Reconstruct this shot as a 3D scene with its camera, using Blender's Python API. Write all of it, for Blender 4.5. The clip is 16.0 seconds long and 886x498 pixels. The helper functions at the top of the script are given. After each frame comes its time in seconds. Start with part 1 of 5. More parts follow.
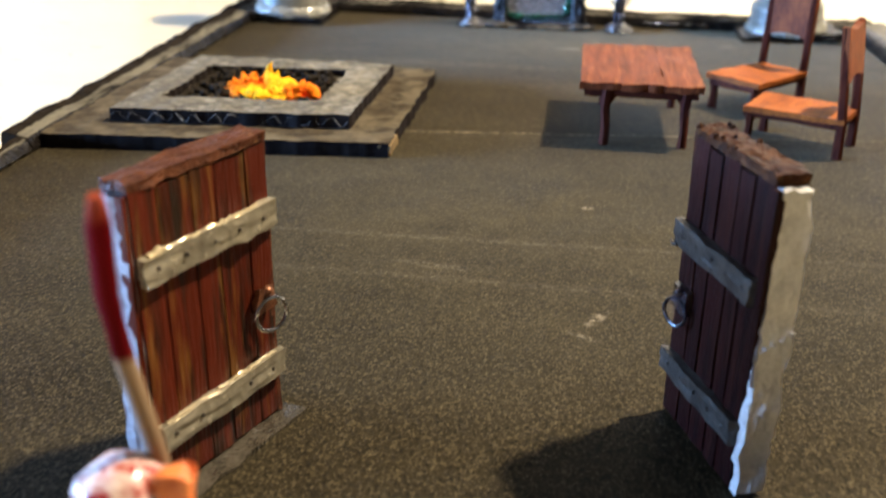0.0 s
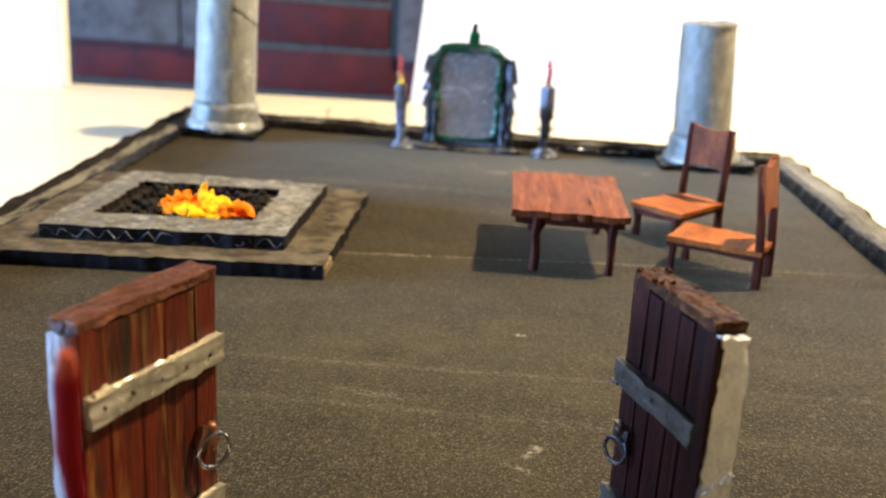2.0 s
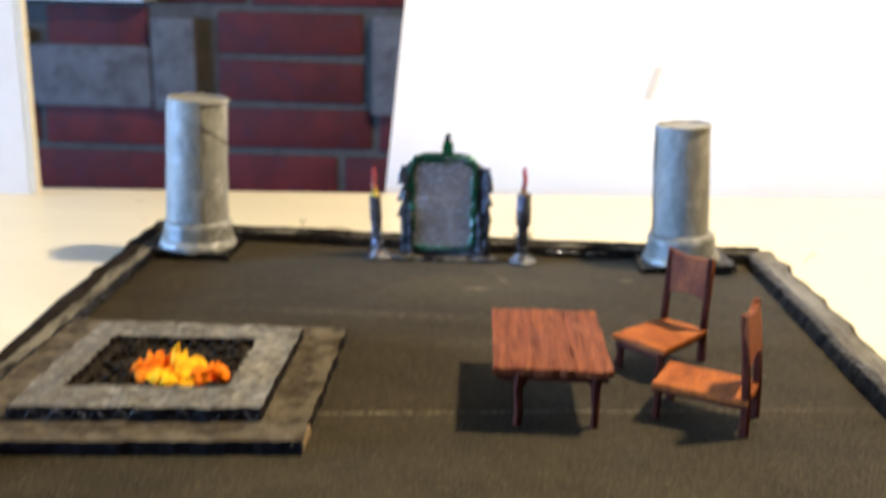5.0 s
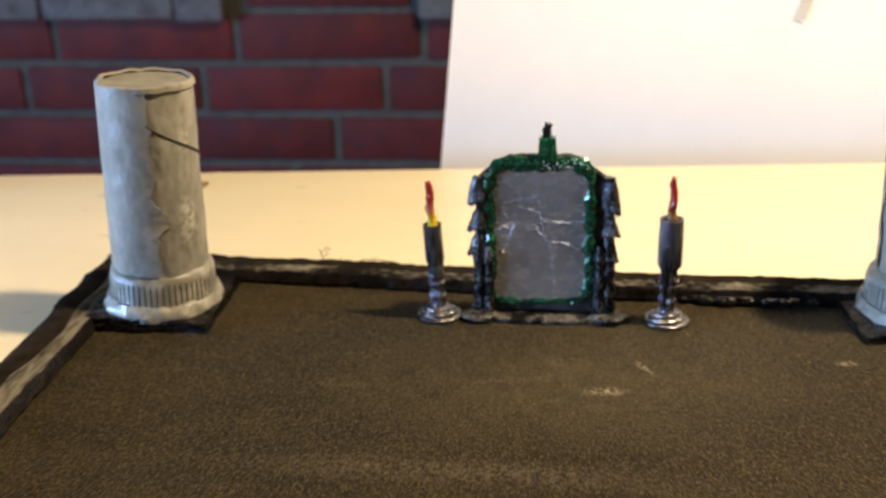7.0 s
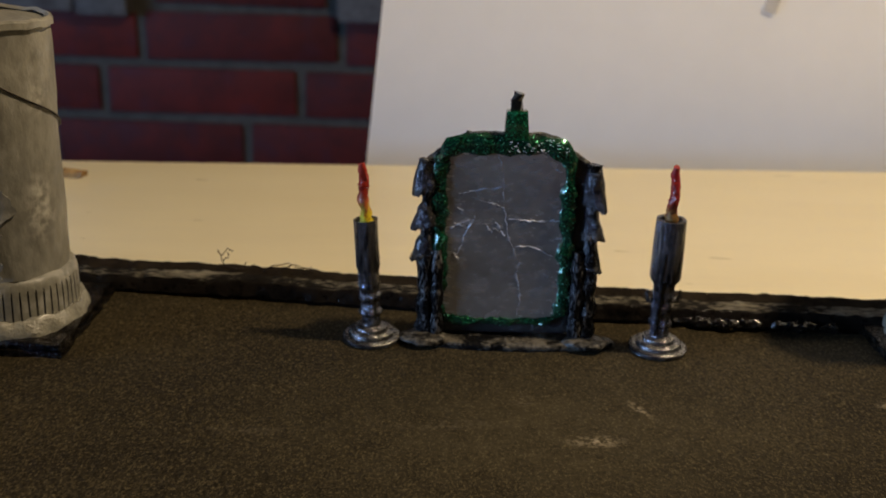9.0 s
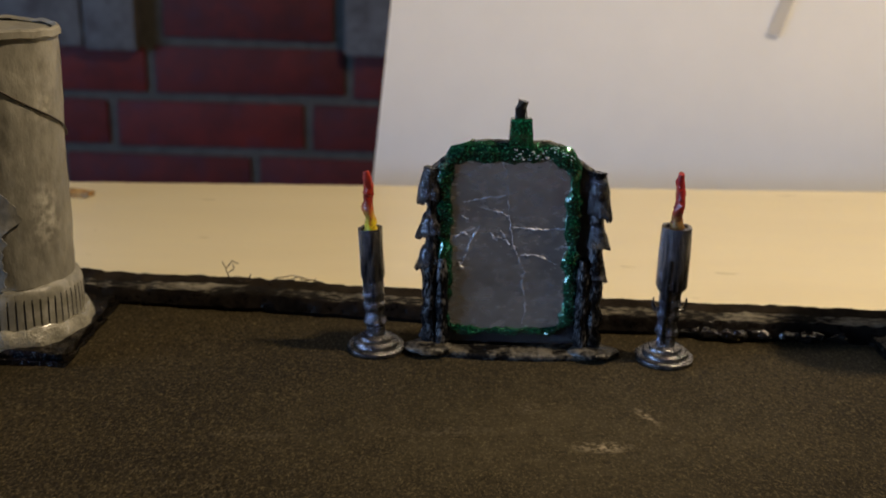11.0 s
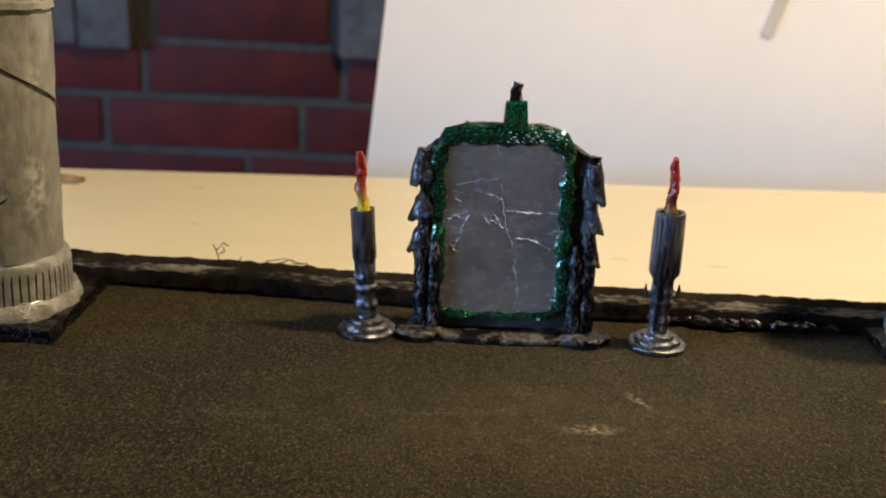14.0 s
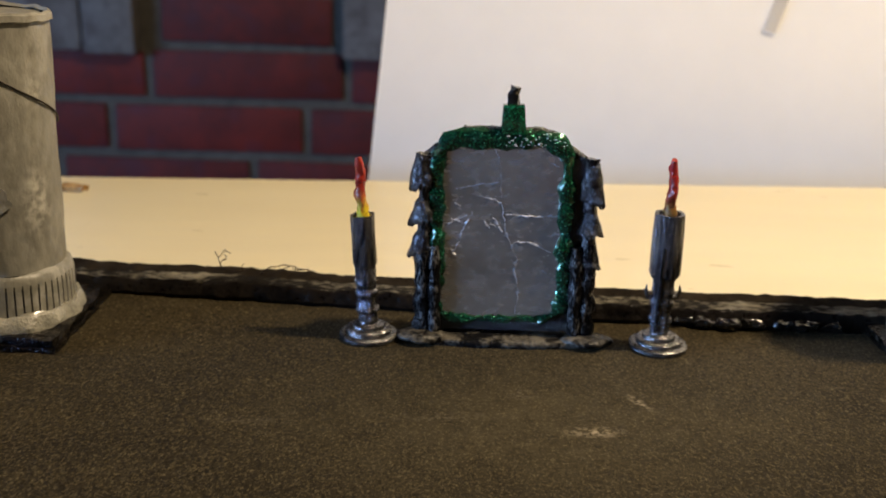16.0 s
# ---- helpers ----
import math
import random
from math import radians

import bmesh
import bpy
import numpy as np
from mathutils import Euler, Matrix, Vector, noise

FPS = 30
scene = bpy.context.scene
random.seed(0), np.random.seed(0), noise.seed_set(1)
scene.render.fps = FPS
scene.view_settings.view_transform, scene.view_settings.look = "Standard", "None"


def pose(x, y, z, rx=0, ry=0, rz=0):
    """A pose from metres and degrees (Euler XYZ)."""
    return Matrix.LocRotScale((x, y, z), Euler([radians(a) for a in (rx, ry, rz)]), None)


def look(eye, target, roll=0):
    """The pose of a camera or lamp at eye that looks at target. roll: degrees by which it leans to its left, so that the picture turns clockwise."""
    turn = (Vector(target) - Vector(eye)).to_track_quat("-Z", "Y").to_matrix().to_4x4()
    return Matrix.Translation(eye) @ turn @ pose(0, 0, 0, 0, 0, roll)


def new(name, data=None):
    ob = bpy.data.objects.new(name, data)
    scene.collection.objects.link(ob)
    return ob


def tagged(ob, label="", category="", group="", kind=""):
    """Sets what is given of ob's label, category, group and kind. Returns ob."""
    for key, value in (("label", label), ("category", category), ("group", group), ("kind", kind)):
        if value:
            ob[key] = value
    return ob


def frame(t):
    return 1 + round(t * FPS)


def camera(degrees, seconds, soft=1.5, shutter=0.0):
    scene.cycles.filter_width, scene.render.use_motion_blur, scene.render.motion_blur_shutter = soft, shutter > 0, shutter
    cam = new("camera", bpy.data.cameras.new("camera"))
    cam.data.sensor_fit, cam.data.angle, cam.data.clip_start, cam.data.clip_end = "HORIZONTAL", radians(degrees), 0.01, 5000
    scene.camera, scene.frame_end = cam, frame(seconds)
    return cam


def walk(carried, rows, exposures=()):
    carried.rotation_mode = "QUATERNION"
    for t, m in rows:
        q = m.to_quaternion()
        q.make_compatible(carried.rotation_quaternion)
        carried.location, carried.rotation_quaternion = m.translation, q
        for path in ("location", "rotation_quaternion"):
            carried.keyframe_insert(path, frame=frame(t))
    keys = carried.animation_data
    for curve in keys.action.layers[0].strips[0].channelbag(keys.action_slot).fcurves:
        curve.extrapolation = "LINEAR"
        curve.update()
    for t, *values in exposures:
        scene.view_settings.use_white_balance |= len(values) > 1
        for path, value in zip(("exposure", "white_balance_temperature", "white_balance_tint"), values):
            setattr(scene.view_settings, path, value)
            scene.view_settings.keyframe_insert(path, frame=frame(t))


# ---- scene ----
cam = camera(48.6, 16.0, shutter=0.5)
cam.data.dof.use_dof, cam.data.dof.focus_distance, cam.data.dof.aperture_fstop = True, 0.172, 28.0
PATH = [
    (0, (0.0181, -0.4257, 0.0811), (-0.2337, 1.3896, -0.7196), 0.84),
    (0.5, (0.0160, -0.4264, 0.0802), (-0.2002, 1.4401, -0.6049), 2.71),
    (1, (0.0148, -0.4267, 0.0826), (-0.1712, 1.4679, -0.5305), 3.74),
    (1.5, (0.0143, -0.4266, 0.0841), (-0.1282, 1.4778, -0.5099), 3.41),
    (2, (0.0139, -0.4269, 0.0857), (-0.0872, 1.4814, -0.5044), 3.51),
    (2.5, (0.0133, -0.4276, 0.0866), (-0.0826, 1.4759, -0.5195), 2.88),
    (3, (0.0126, -0.4284, 0.0861), (-0.1093, 1.4739, -0.5194), 2.37),
    (3.5, (0.0129, -0.4291, 0.0870), (-0.1066, 1.4798, -0.4975), 2.39),
    (4, (0.0129, -0.4296, 0.0872), (-0.1017, 1.4875, -0.4710), 2.31),
    (4.5, (0.0130, -0.4310, 0.0927), (-0.1006, 1.4899, -0.4523), 2.39),
    (5, (0.0129, -0.4115, 0.1184), (-0.0554, 1.5164, -0.4149), 1.35),
    (5.2, (0.0089, -0.4026, 0.1294), (-0.0607, 1.5215, -0.4118), 0.13),
    (7.3, (-0.0062, -0.2310, 0.1165), (-0.1755, 1.6125, -0.6450), -1.10),
    (7.5, (-0.0067, -0.2232, 0.1099), (-0.1686, 1.6202, -0.6489), -1.25),
    (7.7, (-0.0098, -0.2148, 0.1076), (-0.143, 1.6284, -0.639), -0.4),
    (8, (-0.0143, -0.2023, 0.1041), (-0.0816, 1.6407, -0.6697), 0.92),
    (8.5, (-0.0148, -0.1975, 0.1024), (-0.0536, 1.6467, -0.6705), 1.46),
    (9, (-0.0163, -0.1949, 0.0959), (-0.0040, 1.6728, -0.6192), 2.06),
    (11.5, (-0.0155, -0.1966, 0.0875), (-0.0251, 1.6964, -0.5579), 1.81),
    (12, (-0.0160, -0.1960, 0.0842), (-0.0187, 1.6698, -0.6360), 2.39),
    (12.5, (-0.0156, -0.1962, 0.0846), (-0.0164, 1.6776, -0.6145), 2.59),
    (13, (-0.0154, -0.1968, 0.0856), (-0.0153, 1.7003, -0.5478), 2.63),
    (13.5, (-0.0151, -0.1967, 0.0851), (-0.0112, 1.7018, -0.5439), 2.78),
    (14, (-0.0157, -0.1969, 0.0848), (-0.0028, 1.7011, -0.5457), 2.81),
    (14.5, (-0.0147, -0.1965, 0.0861), (-0.0020, 1.6902, -0.5772), 1.55),
    (15, (-0.0146, -0.1967, 0.0867), (-0.0143, 1.6953, -0.5617), 1.49),
    (15.5, (-0.0139, -0.1967, 0.0866), (-0.0246, 1.6960, -0.5595), 1.40),
    (16, (-0.0140, -0.1970, 0.0860), (-0.0180, 1.7004, -0.5462), 1.80),
]
walk(cam, [(t, look(eye, target, roll)) for t, eye, target, roll in PATH],
     exposures=((0, 1.46, 5880, 9), (1.0, 1.54, 6150, 9), (4.5, 1.54, 6150, 9), (5.0, 1.02, 5960, 9), (5.2, 0.90, 5960, 9), (7.3, 0.74, 7000, 11), (7.5, 0.64, 7000, 11),
                (8.0, 0.12, 6850, 10), (9.2, -0.42, 6800, 10), (11.3, -0.22, 6720, 10), (12.0, 0.18, 6700, 10), (16, 0.26, 6720, 10)))

# ---- camera path is above; world, sun-less room, lamp and window ----
world = bpy.data.worlds.new("world")
scene.world = world
world.use_nodes = True
wn = world.node_tree.nodes
sky = wn.new("ShaderNodeTexSky")
sky.sky_type, sky.sun_disc = "NISHITA", False
sky.sun_elevation, sky.sun_rotation = radians(35), radians(250)
world.node_tree.links.new(sky.outputs[0], wn["Background"].inputs[0])
wn["Background"].inputs[1].default_value = 0.05


def area_light(name, place, target, size, size_y, power, colour):
    data = bpy.data.lights.new(name, "AREA")
    data.shape, data.size, data.size_y, data.energy, data.color = "RECTANGLE", size, size_y, power, colour
    ob = new(name, data)
    ob.matrix_world = look(place, target)
    return ob


lamp = bpy.data.lights.new("desk_lamp", "POINT")
lamp.energy, lamp.color, lamp.shadow_soft_size = 26.0, (1.0, 0.80, 0.55), 0.03
new("desk_lamp", lamp).location = (0.39, -0.03, 0.70)
area_light("window_daylight", (-1.56, -0.45, 0.15), (0.0, -0.1, 0.02), 1.1, 0.2, 36.0, (0.30, 0.53, 1.0))


# ---- materials ----
def nodes_of(name):
    m = bpy.data.materials.new(name)
    m.use_nodes = True
    return m, m.node_tree.nodes, m.node_tree.links, m.node_tree.nodes["Principled BSDF"]


def mat(name, c1, c2, scale=200, rough=0.6, metal=0.0, bump=0.35, dist=0.0003, stretch=(1, 1, 1), low=0.35, high=0.65,
        c3=None, amount=0.5, fine=6.0, coat=0.0, rough_var=0.1, alpha=1.0, per_object=0.0, spec=0.35):
    """Two scales of noise between two colours, a third colour in flecks, and a fine relief."""
    m, n, l, b = nodes_of(name)
    tc, mp = n.new("ShaderNodeTexCoord"), n.new("ShaderNodeMapping")
    mp.inputs["Scale"].default_value = stretch
    l.new(tc.outputs["Object"], mp.inputs["Vector"])
    if per_object:
        info, mul, add = n.new("ShaderNodeObjectInfo"), n.new("ShaderNodeMath"), n.new("ShaderNodeVectorMath")
        mul.operation, mul.inputs[1].default_value, add.operation = "MULTIPLY", 7.3, "ADD"
        l.new(info.outputs["Random"], mul.inputs[0])
        l.new(tc.outputs["Object"], add.inputs[0])
        l.new(mul.outputs[0], add.inputs[1])
        l.new(add.outputs[0], mp.inputs["Vector"])
    big, small = n.new("ShaderNodeTexNoise"), n.new("ShaderNodeTexNoise")
    big.inputs["Scale"].default_value, big.inputs["Detail"].default_value = scale, 5
    small.inputs["Scale"].default_value, small.inputs["Detail"].default_value = scale * fine, 3
    for t in (big, small):
        l.new(mp.outputs[0], t.inputs["Vector"])
    mix = n.new("ShaderNodeMix")
    mix.data_type, mix.inputs[0].default_value = "FLOAT", 0.4
    l.new(big.outputs[0], mix.inputs[2])
    l.new(small.outputs[0], mix.inputs[3])
    ramp = n.new("ShaderNodeValToRGB")
    ramp.color_ramp.elements[0].position, ramp.color_ramp.elements[1].position = low, high
    ramp.color_ramp.elements[0].color, ramp.color_ramp.elements[1].color = (*c1, 1), (*c2, 1)
    l.new(mix.outputs[0], ramp.inputs[0])
    colour = ramp.outputs[0]
    if c3:
        fl, fr, cm = n.new("ShaderNodeTexNoise"), n.new("ShaderNodeMapRange"), n.new("ShaderNodeMix")
        fl.inputs["Scale"].default_value, fl.inputs["Detail"].default_value = scale * 1.7, 6
        l.new(mp.outputs[0], fl.inputs["Vector"])
        fr.inputs[1].default_value, fr.inputs[2].default_value = 0.52, 0.66
        fr.inputs[4].default_value = amount
        l.new(fl.outputs[0], fr.inputs[0])
        cm.data_type = "RGBA"
        cm.inputs[7].default_value = (*c3, 1)
        l.new(fr.outputs[0], cm.inputs[0])
        l.new(colour, cm.inputs[6])
        colour = cm.outputs[2]
    if per_object:
        hsv, mr = n.new("ShaderNodeHueSaturation"), n.new("ShaderNodeMapRange")
        mr.inputs[3].default_value, mr.inputs[4].default_value = 1 - per_object, 1 + per_object
        l.new(info.outputs["Random"], mr.inputs[0])
        l.new(mr.outputs[0], hsv.inputs["Value"])
        l.new(colour, hsv.inputs["Color"])
        colour = hsv.outputs[0]
    l.new(colour, b.inputs["Base Color"])
    rr = n.new("ShaderNodeMapRange")
    rr.inputs[3].default_value, rr.inputs[4].default_value = max(0.02, rough - rough_var), min(1, rough + rough_var)
    l.new(small.outputs[0], rr.inputs[0])
    l.new(rr.outputs[0], b.inputs["Roughness"])
    b.inputs["Metallic"].default_value = metal
    b.inputs["Specular IOR Level"].default_value = spec
    b.inputs["Coat Weight"].default_value = coat
    b.inputs["Coat Roughness"].default_value = 0.15
    b.inputs["Alpha"].default_value = alpha
    if bump:
        bp = n.new("ShaderNodeBump")
        bp.inputs["Strength"].default_value, bp.inputs["Distance"].default_value = bump, dist
        l.new(mix.outputs[0], bp.inputs["Height"])
        l.new(bp.outputs[0], b.inputs["Normal"])
    return m


def ragged_patch(m, centre, size, strength, colour=(0.30, 0.25, 0.17), grain=900, soft=0.10, tall=None):
    """A ragged patch laid over the material's colour, for rubbed marks, stains and painted-in sheen; tall gives its
    height and half-height on an upright thing.
    """
    n, l = m.node_tree.nodes, m.node_tree.links
    b = n["Principled BSDF"]
    old = b.inputs["Base Color"].links[0].from_socket
    tc, sub, div, ln = n.new("ShaderNodeTexCoord"), n.new("ShaderNodeVectorMath"), n.new("ShaderNodeMapping"), n.new("ShaderNodeVectorMath")
    sub.operation, ln.operation = "SUBTRACT", "LENGTH"
    sub.inputs[1].default_value = (*centre[:2], tall[0] if tall else 0)
    div.inputs["Rotation"].default_value = (0, 0, radians(-centre[2]))
    div2 = n.new("ShaderNodeVectorMath")
    div2.operation = "MULTIPLY"
    div2.inputs[1].default_value = (1 / size[0], 1 / size[1], 1 / tall[1] if tall else 0)
    nz, mr, mul, cm = n.new("ShaderNodeTexNoise"), n.new("ShaderNodeMapRange"), n.new("ShaderNodeMath"), n.new("ShaderNodeMix")
    nz.inputs["Scale"].default_value, nz.inputs["Detail"].default_value = grain, 4
    cut = n.new("ShaderNodeMapRange")
    cut.inputs[1].default_value, cut.inputs[2].default_value, cut.inputs[4].default_value = 0.52 - soft, 0.52 + soft, 1.0
    mr.inputs[1].default_value, mr.inputs[2].default_value, mr.inputs[3].default_value, mr.inputs[4].default_value = 0.1, 1.0, strength, 0.0
    mul.operation, cm.data_type = "MULTIPLY", "RGBA"
    cm.inputs[7].default_value = (*colour, 1)
    l.new(tc.outputs["Object"], sub.inputs[0])
    l.new(sub.outputs[0], div.inputs["Vector"])
    l.new(div.outputs[0], div2.inputs[0])
    l.new(div2.outputs[0], ln.inputs[0])
    l.new(ln.outputs["Value"], mr.inputs[0])
    l.new(tc.outputs["Object"], nz.inputs["Vector"])
    l.new(mr.outputs[0], mul.inputs[0])
    l.new(nz.outputs[0], cut.inputs[0])
    l.new(cut.outputs[0], mul.inputs[1])
    l.new(mul.outputs[0], cm.inputs[0])
    l.new(old, cm.inputs[6])
    l.new(cm.outputs[2], b.inputs["Base Color"])


def gradient(name, stops, axis=2, rough=0.3, jitter=0.12, vary=0.0):
    """Colour bands brushed along one axis of the mesh's own box."""
    m, n, l, b = nodes_of(name)
    tc, sep, nz, ma, ramp = (n.new("ShaderNode" + k) for k in ("TexCoord", "SeparateXYZ", "TexNoise", "Math", "ValToRGB"))
    nz.inputs["Scale"].default_value = 6
    ma.operation, ma.inputs[1].default_value = "MULTIPLY_ADD", jitter * 2
    l.new(tc.outputs["Generated"], sep.inputs[0])
    l.new(tc.outputs["Generated"], nz.inputs["Vector"])
    l.new(nz.outputs[0], ma.inputs[0])
    l.new(sep.outputs[axis], ma.inputs[2])
    if vary:
        info, va = n.new("ShaderNodeObjectInfo"), n.new("ShaderNodeMath")
        va.operation, va.inputs[1].default_value = "MULTIPLY_ADD", vary
        l.new(info.outputs["Random"], va.inputs[0])
        l.new(ma.outputs[0], va.inputs[2])
    els = ramp.color_ramp.elements
    for i, (p, c) in enumerate(stops):
        e = els[i] if i < 2 else els.new(p)
        e.position, e.color = p, (*c, 1)
    l.new((va if vary else ma).outputs[0], ramp.inputs[0])
    l.new(ramp.outputs[0], b.inputs["Base Color"])
    b.inputs["Roughness"].default_value = rough
    return m


def pale_tops(m, colour, low=0.35, high=0.95, scale=350, amount=0.8):
    """Pale colour on upward edges, broken by noise: dry-brushed paint, and glints on the door straps."""
    n, l = m.node_tree.nodes, m.node_tree.links
    b = n["Principled BSDF"]
    old = b.inputs["Base Color"].links[0].from_socket
    geo, sep, mr, nz, nr, mul, cm, tc = (n.new("ShaderNode" + k) for k in
                                         ("NewGeometry", "SeparateXYZ", "MapRange", "TexNoise", "MapRange", "Math", "Mix", "TexCoord"))
    l.new(geo.outputs["True Normal"], sep.inputs[0])
    mr.inputs[1].default_value, mr.inputs[2].default_value, mr.inputs[4].default_value = low, high, amount
    l.new(sep.outputs[2], mr.inputs[0])
    nz.inputs["Scale"].default_value, nz.inputs["Detail"].default_value = scale, 5
    l.new(tc.outputs["Object"], nz.inputs["Vector"])
    nr.inputs[1].default_value, nr.inputs[2].default_value = 0.42, 0.62
    l.new(nz.outputs[0], nr.inputs[0])
    mul.operation, cm.data_type = "MULTIPLY", "RGBA"
    cm.inputs[7].default_value = (*colour, 1)
    l.new(mr.outputs[0], mul.inputs[0])
    l.new(nr.outputs[0], mul.inputs[1])
    l.new(mul.outputs[0], cm.inputs[0])
    l.new(old, cm.inputs[6])
    l.new(cm.outputs[2], b.inputs["Base Color"])
    return m


def speckle(m, colour, scale, amount, low=0.56, high=0.68, detail=7, stretch=(1, 1, 1)):
    """Fine light grains scattered over the material's colour."""
    n, l = m.node_tree.nodes, m.node_tree.links
    b = n["Principled BSDF"]
    old = b.inputs["Base Color"].links[0].from_socket
    tc, mp, nz, mr, cm = (n.new("ShaderNode" + k) for k in ("TexCoord", "Mapping", "TexNoise", "MapRange", "Mix"))
    mp.inputs["Scale"].default_value, mp.inputs["Location"].default_value = stretch, (0.37, 0.11, 0.29)
    nz.inputs["Scale"].default_value, nz.inputs["Detail"].default_value, nz.inputs["Roughness"].default_value = scale, detail, 0.75
    mr.inputs[1].default_value, mr.inputs[2].default_value, mr.inputs[4].default_value = low, high, amount
    cm.data_type = "RGBA"
    cm.inputs[7].default_value = (*colour, 1)
    l.new(tc.outputs["Object"], mp.inputs["Vector"])
    l.new(mp.outputs[0], nz.inputs["Vector"])
    l.new(nz.outputs[0], mr.inputs[0])
    l.new(mr.outputs[0], cm.inputs[0])
    l.new(old, cm.inputs[6])
    l.new(cm.outputs[2], b.inputs["Base Color"])
    return m


M_FLOOR = speckle(speckle(mat("floor_card", (0.0150, 0.0115, 0.0059), (0.0390, 0.0304, 0.0152), 60, 0.7, bump=0.3, dist=0.0003, stretch=(0.45, 1.2, 1), fine=24,
                              low=0.30, high=0.70, spec=0.06), (0.178, 0.141, 0.074), 2100, 0.60, 0.50, 0.66, 6, (1, 0.65, 1)), (0.0048, 0.0035, 0.0018), 1300, 0.72, 0.48, 0.61, 5, (1, 0.65, 1))
M_SIDE = mat("corrugated_edge", (0.006, 0.0042, 0.0036), (0.020, 0.0150, 0.0130), 400, 0.6, bump=0.5, spec=0.08)
M_RIM = mat("rim_black_card", (0.003, 0.0026, 0.0022), (0.014, 0.011, 0.009), 220, 0.3, bump=0.9, dist=0.0010, spec=0.13, fine=3)
M_RIMTOP = mat("rim_grey_streak", (0.010, 0.0085, 0.007), (0.200, 0.182, 0.140), 120, 0.8, bump=0.9, dist=0.0007, spec=0.08, low=0.47, high=0.60, fine=9, stretch=(0.35, 1.6, 1))
M_RIMSIDE = mat("side_rim_grey_streak", (0.010, 0.0085, 0.007), (0.165, 0.150, 0.115), 120, 0.8, bump=0.7, dist=0.0005, spec=0.08, low=0.38, high=0.56, fine=5, stretch=(1.6, 0.25, 1))
M_RIMPALE = mat("rim_pale_drybrush", (0.060, 0.054, 0.044), (0.200, 0.185, 0.150), 100, 0.8, bump=0.5, dist=0.0005, spec=0.08, low=0.34, high=0.60, fine=5, stretch=(1.8, 0.25, 1))
M_RIMBACK = mat("rim_brown_edge", (0.008, 0.006, 0.0045), (0.026, 0.020, 0.014), 200, 0.9, bump=0.7, dist=0.0005, spec=0.04)
M_BLACK = mat("black_gloss_paint", (0.003, 0.0025, 0.002), (0.012, 0.010, 0.008), 260, 0.09, bump=1.0, dist=0.0018, spec=0.16, fine=4, rough_var=0.05, c3=(0.045, 0.036, 0.027), amount=0.5)
M_PILLAR = speckle(mat("pillar_paint", (0.174, 0.165, 0.136), (0.255, 0.244, 0.202), 90, 0.45, bump=0.7, dist=0.0008, c3=(0.32, 0.306, 0.25), amount=0.6, stretch=(1, 1, 0.6), low=0.4, high=0.6),
                   (0.36, 0.345, 0.292), 62, 0.8, 0.54, 0.66, 6, (1, 1, 0.5))
M_PEELED = M_PILLAR.copy()
ragged_patch(M_PEELED, (0.0114, -0.0066, 0), (0.0042, 0.0052), 0.9, (0.56, 0.535, 0.455), 520, 0.12, (0.0300, 0.0088))
ragged_patch(M_PEELED, (0.0118, -0.0052, 0), (0.0030, 0.0030), 0.8, (0.50, 0.475, 0.40), 700, 0.10, (0.0520, 0.0040))
M_CAP = mat("cap_paint", (0.140, 0.133, 0.106), (0.235, 0.225, 0.180), 150, 0.38, bump=0.45, dist=0.0004, c3=(0.48, 0.465, 0.41), amount=0.4)
M_GLUE = mat("painted_glue", (0.19, 0.182, 0.145), (0.36, 0.345, 0.28), 260, 0.22, bump=0.8, dist=0.0008, coat=0.3)
M_RIB = mat("rib_groove_paint", (0.085, 0.085, 0.085), (0.165, 0.163, 0.155), 600, 0.6, bump=0.2)
M_STONE = mat("pit_stone_paint", (0.062, 0.055, 0.041), (0.180, 0.165, 0.128), 190, 0.75, bump=0.9, dist=0.0008, c3=(0.34, 0.315, 0.25), amount=0.6, spec=0.15, fine=4, low=0.36, high=0.62)
M_FLUTE = mat("flute_paper", (0.03, 0.029, 0.03), (0.26, 0.25, 0.235), 260, 0.5, bump=0.3, low=0.45, high=0.6)
M_SLAB = pale_tops(mat("lower_slab_card", (0.026, 0.0195, 0.0115), (0.092, 0.071, 0.042), 180, 0.85, bump=0.5, spec=0.08), (0.20, 0.168, 0.108), scale=150, amount=0.45)
M_BARECARD = mat("bare_cardboard", (0.14, 0.095, 0.045), (0.26, 0.18, 0.085), 300, 0.85, bump=0.5, spec=0.1)
M_COAL = mat("coal", (0.005, 0.004, 0.003), (0.045, 0.035, 0.023), 500, 0.85, bump=0.7, dist=0.0005, spec=0.08)
M_FIRE = gradient("painted_fire", [(0.3, (0.80, 0.060, 0.0)), (0.7, (0.92, 0.135, 0.0)), (1.0, (0.95, 0.22, 0.0))], 2, 0.7, 0.25, vary=0.25)
M_FIREY = gradient("painted_yellow_fire", [(0.3, (0.95, 0.19, 0.0)), (0.7, (0.97, 0.36, 0.001)), (1.0, (0.97, 0.50, 0.004))], 2, 0.7, 0.25, vary=0.25)
for _m in (M_FIRE, M_FIREY):
    _m.node_tree.nodes["Principled BSDF"].inputs["Specular IOR Level"].default_value = 0.1
M_TABLE = mat("red_brown_wood", (0.080, 0.017, 0.006), (0.215, 0.063, 0.022), 130, 0.55, spec=0.09, bump=0.5, dist=0.0004, stretch=(3.5, 0.35, 1), c3=(0.28, 0.098, 0.030),
              amount=0.5, per_object=0.12)
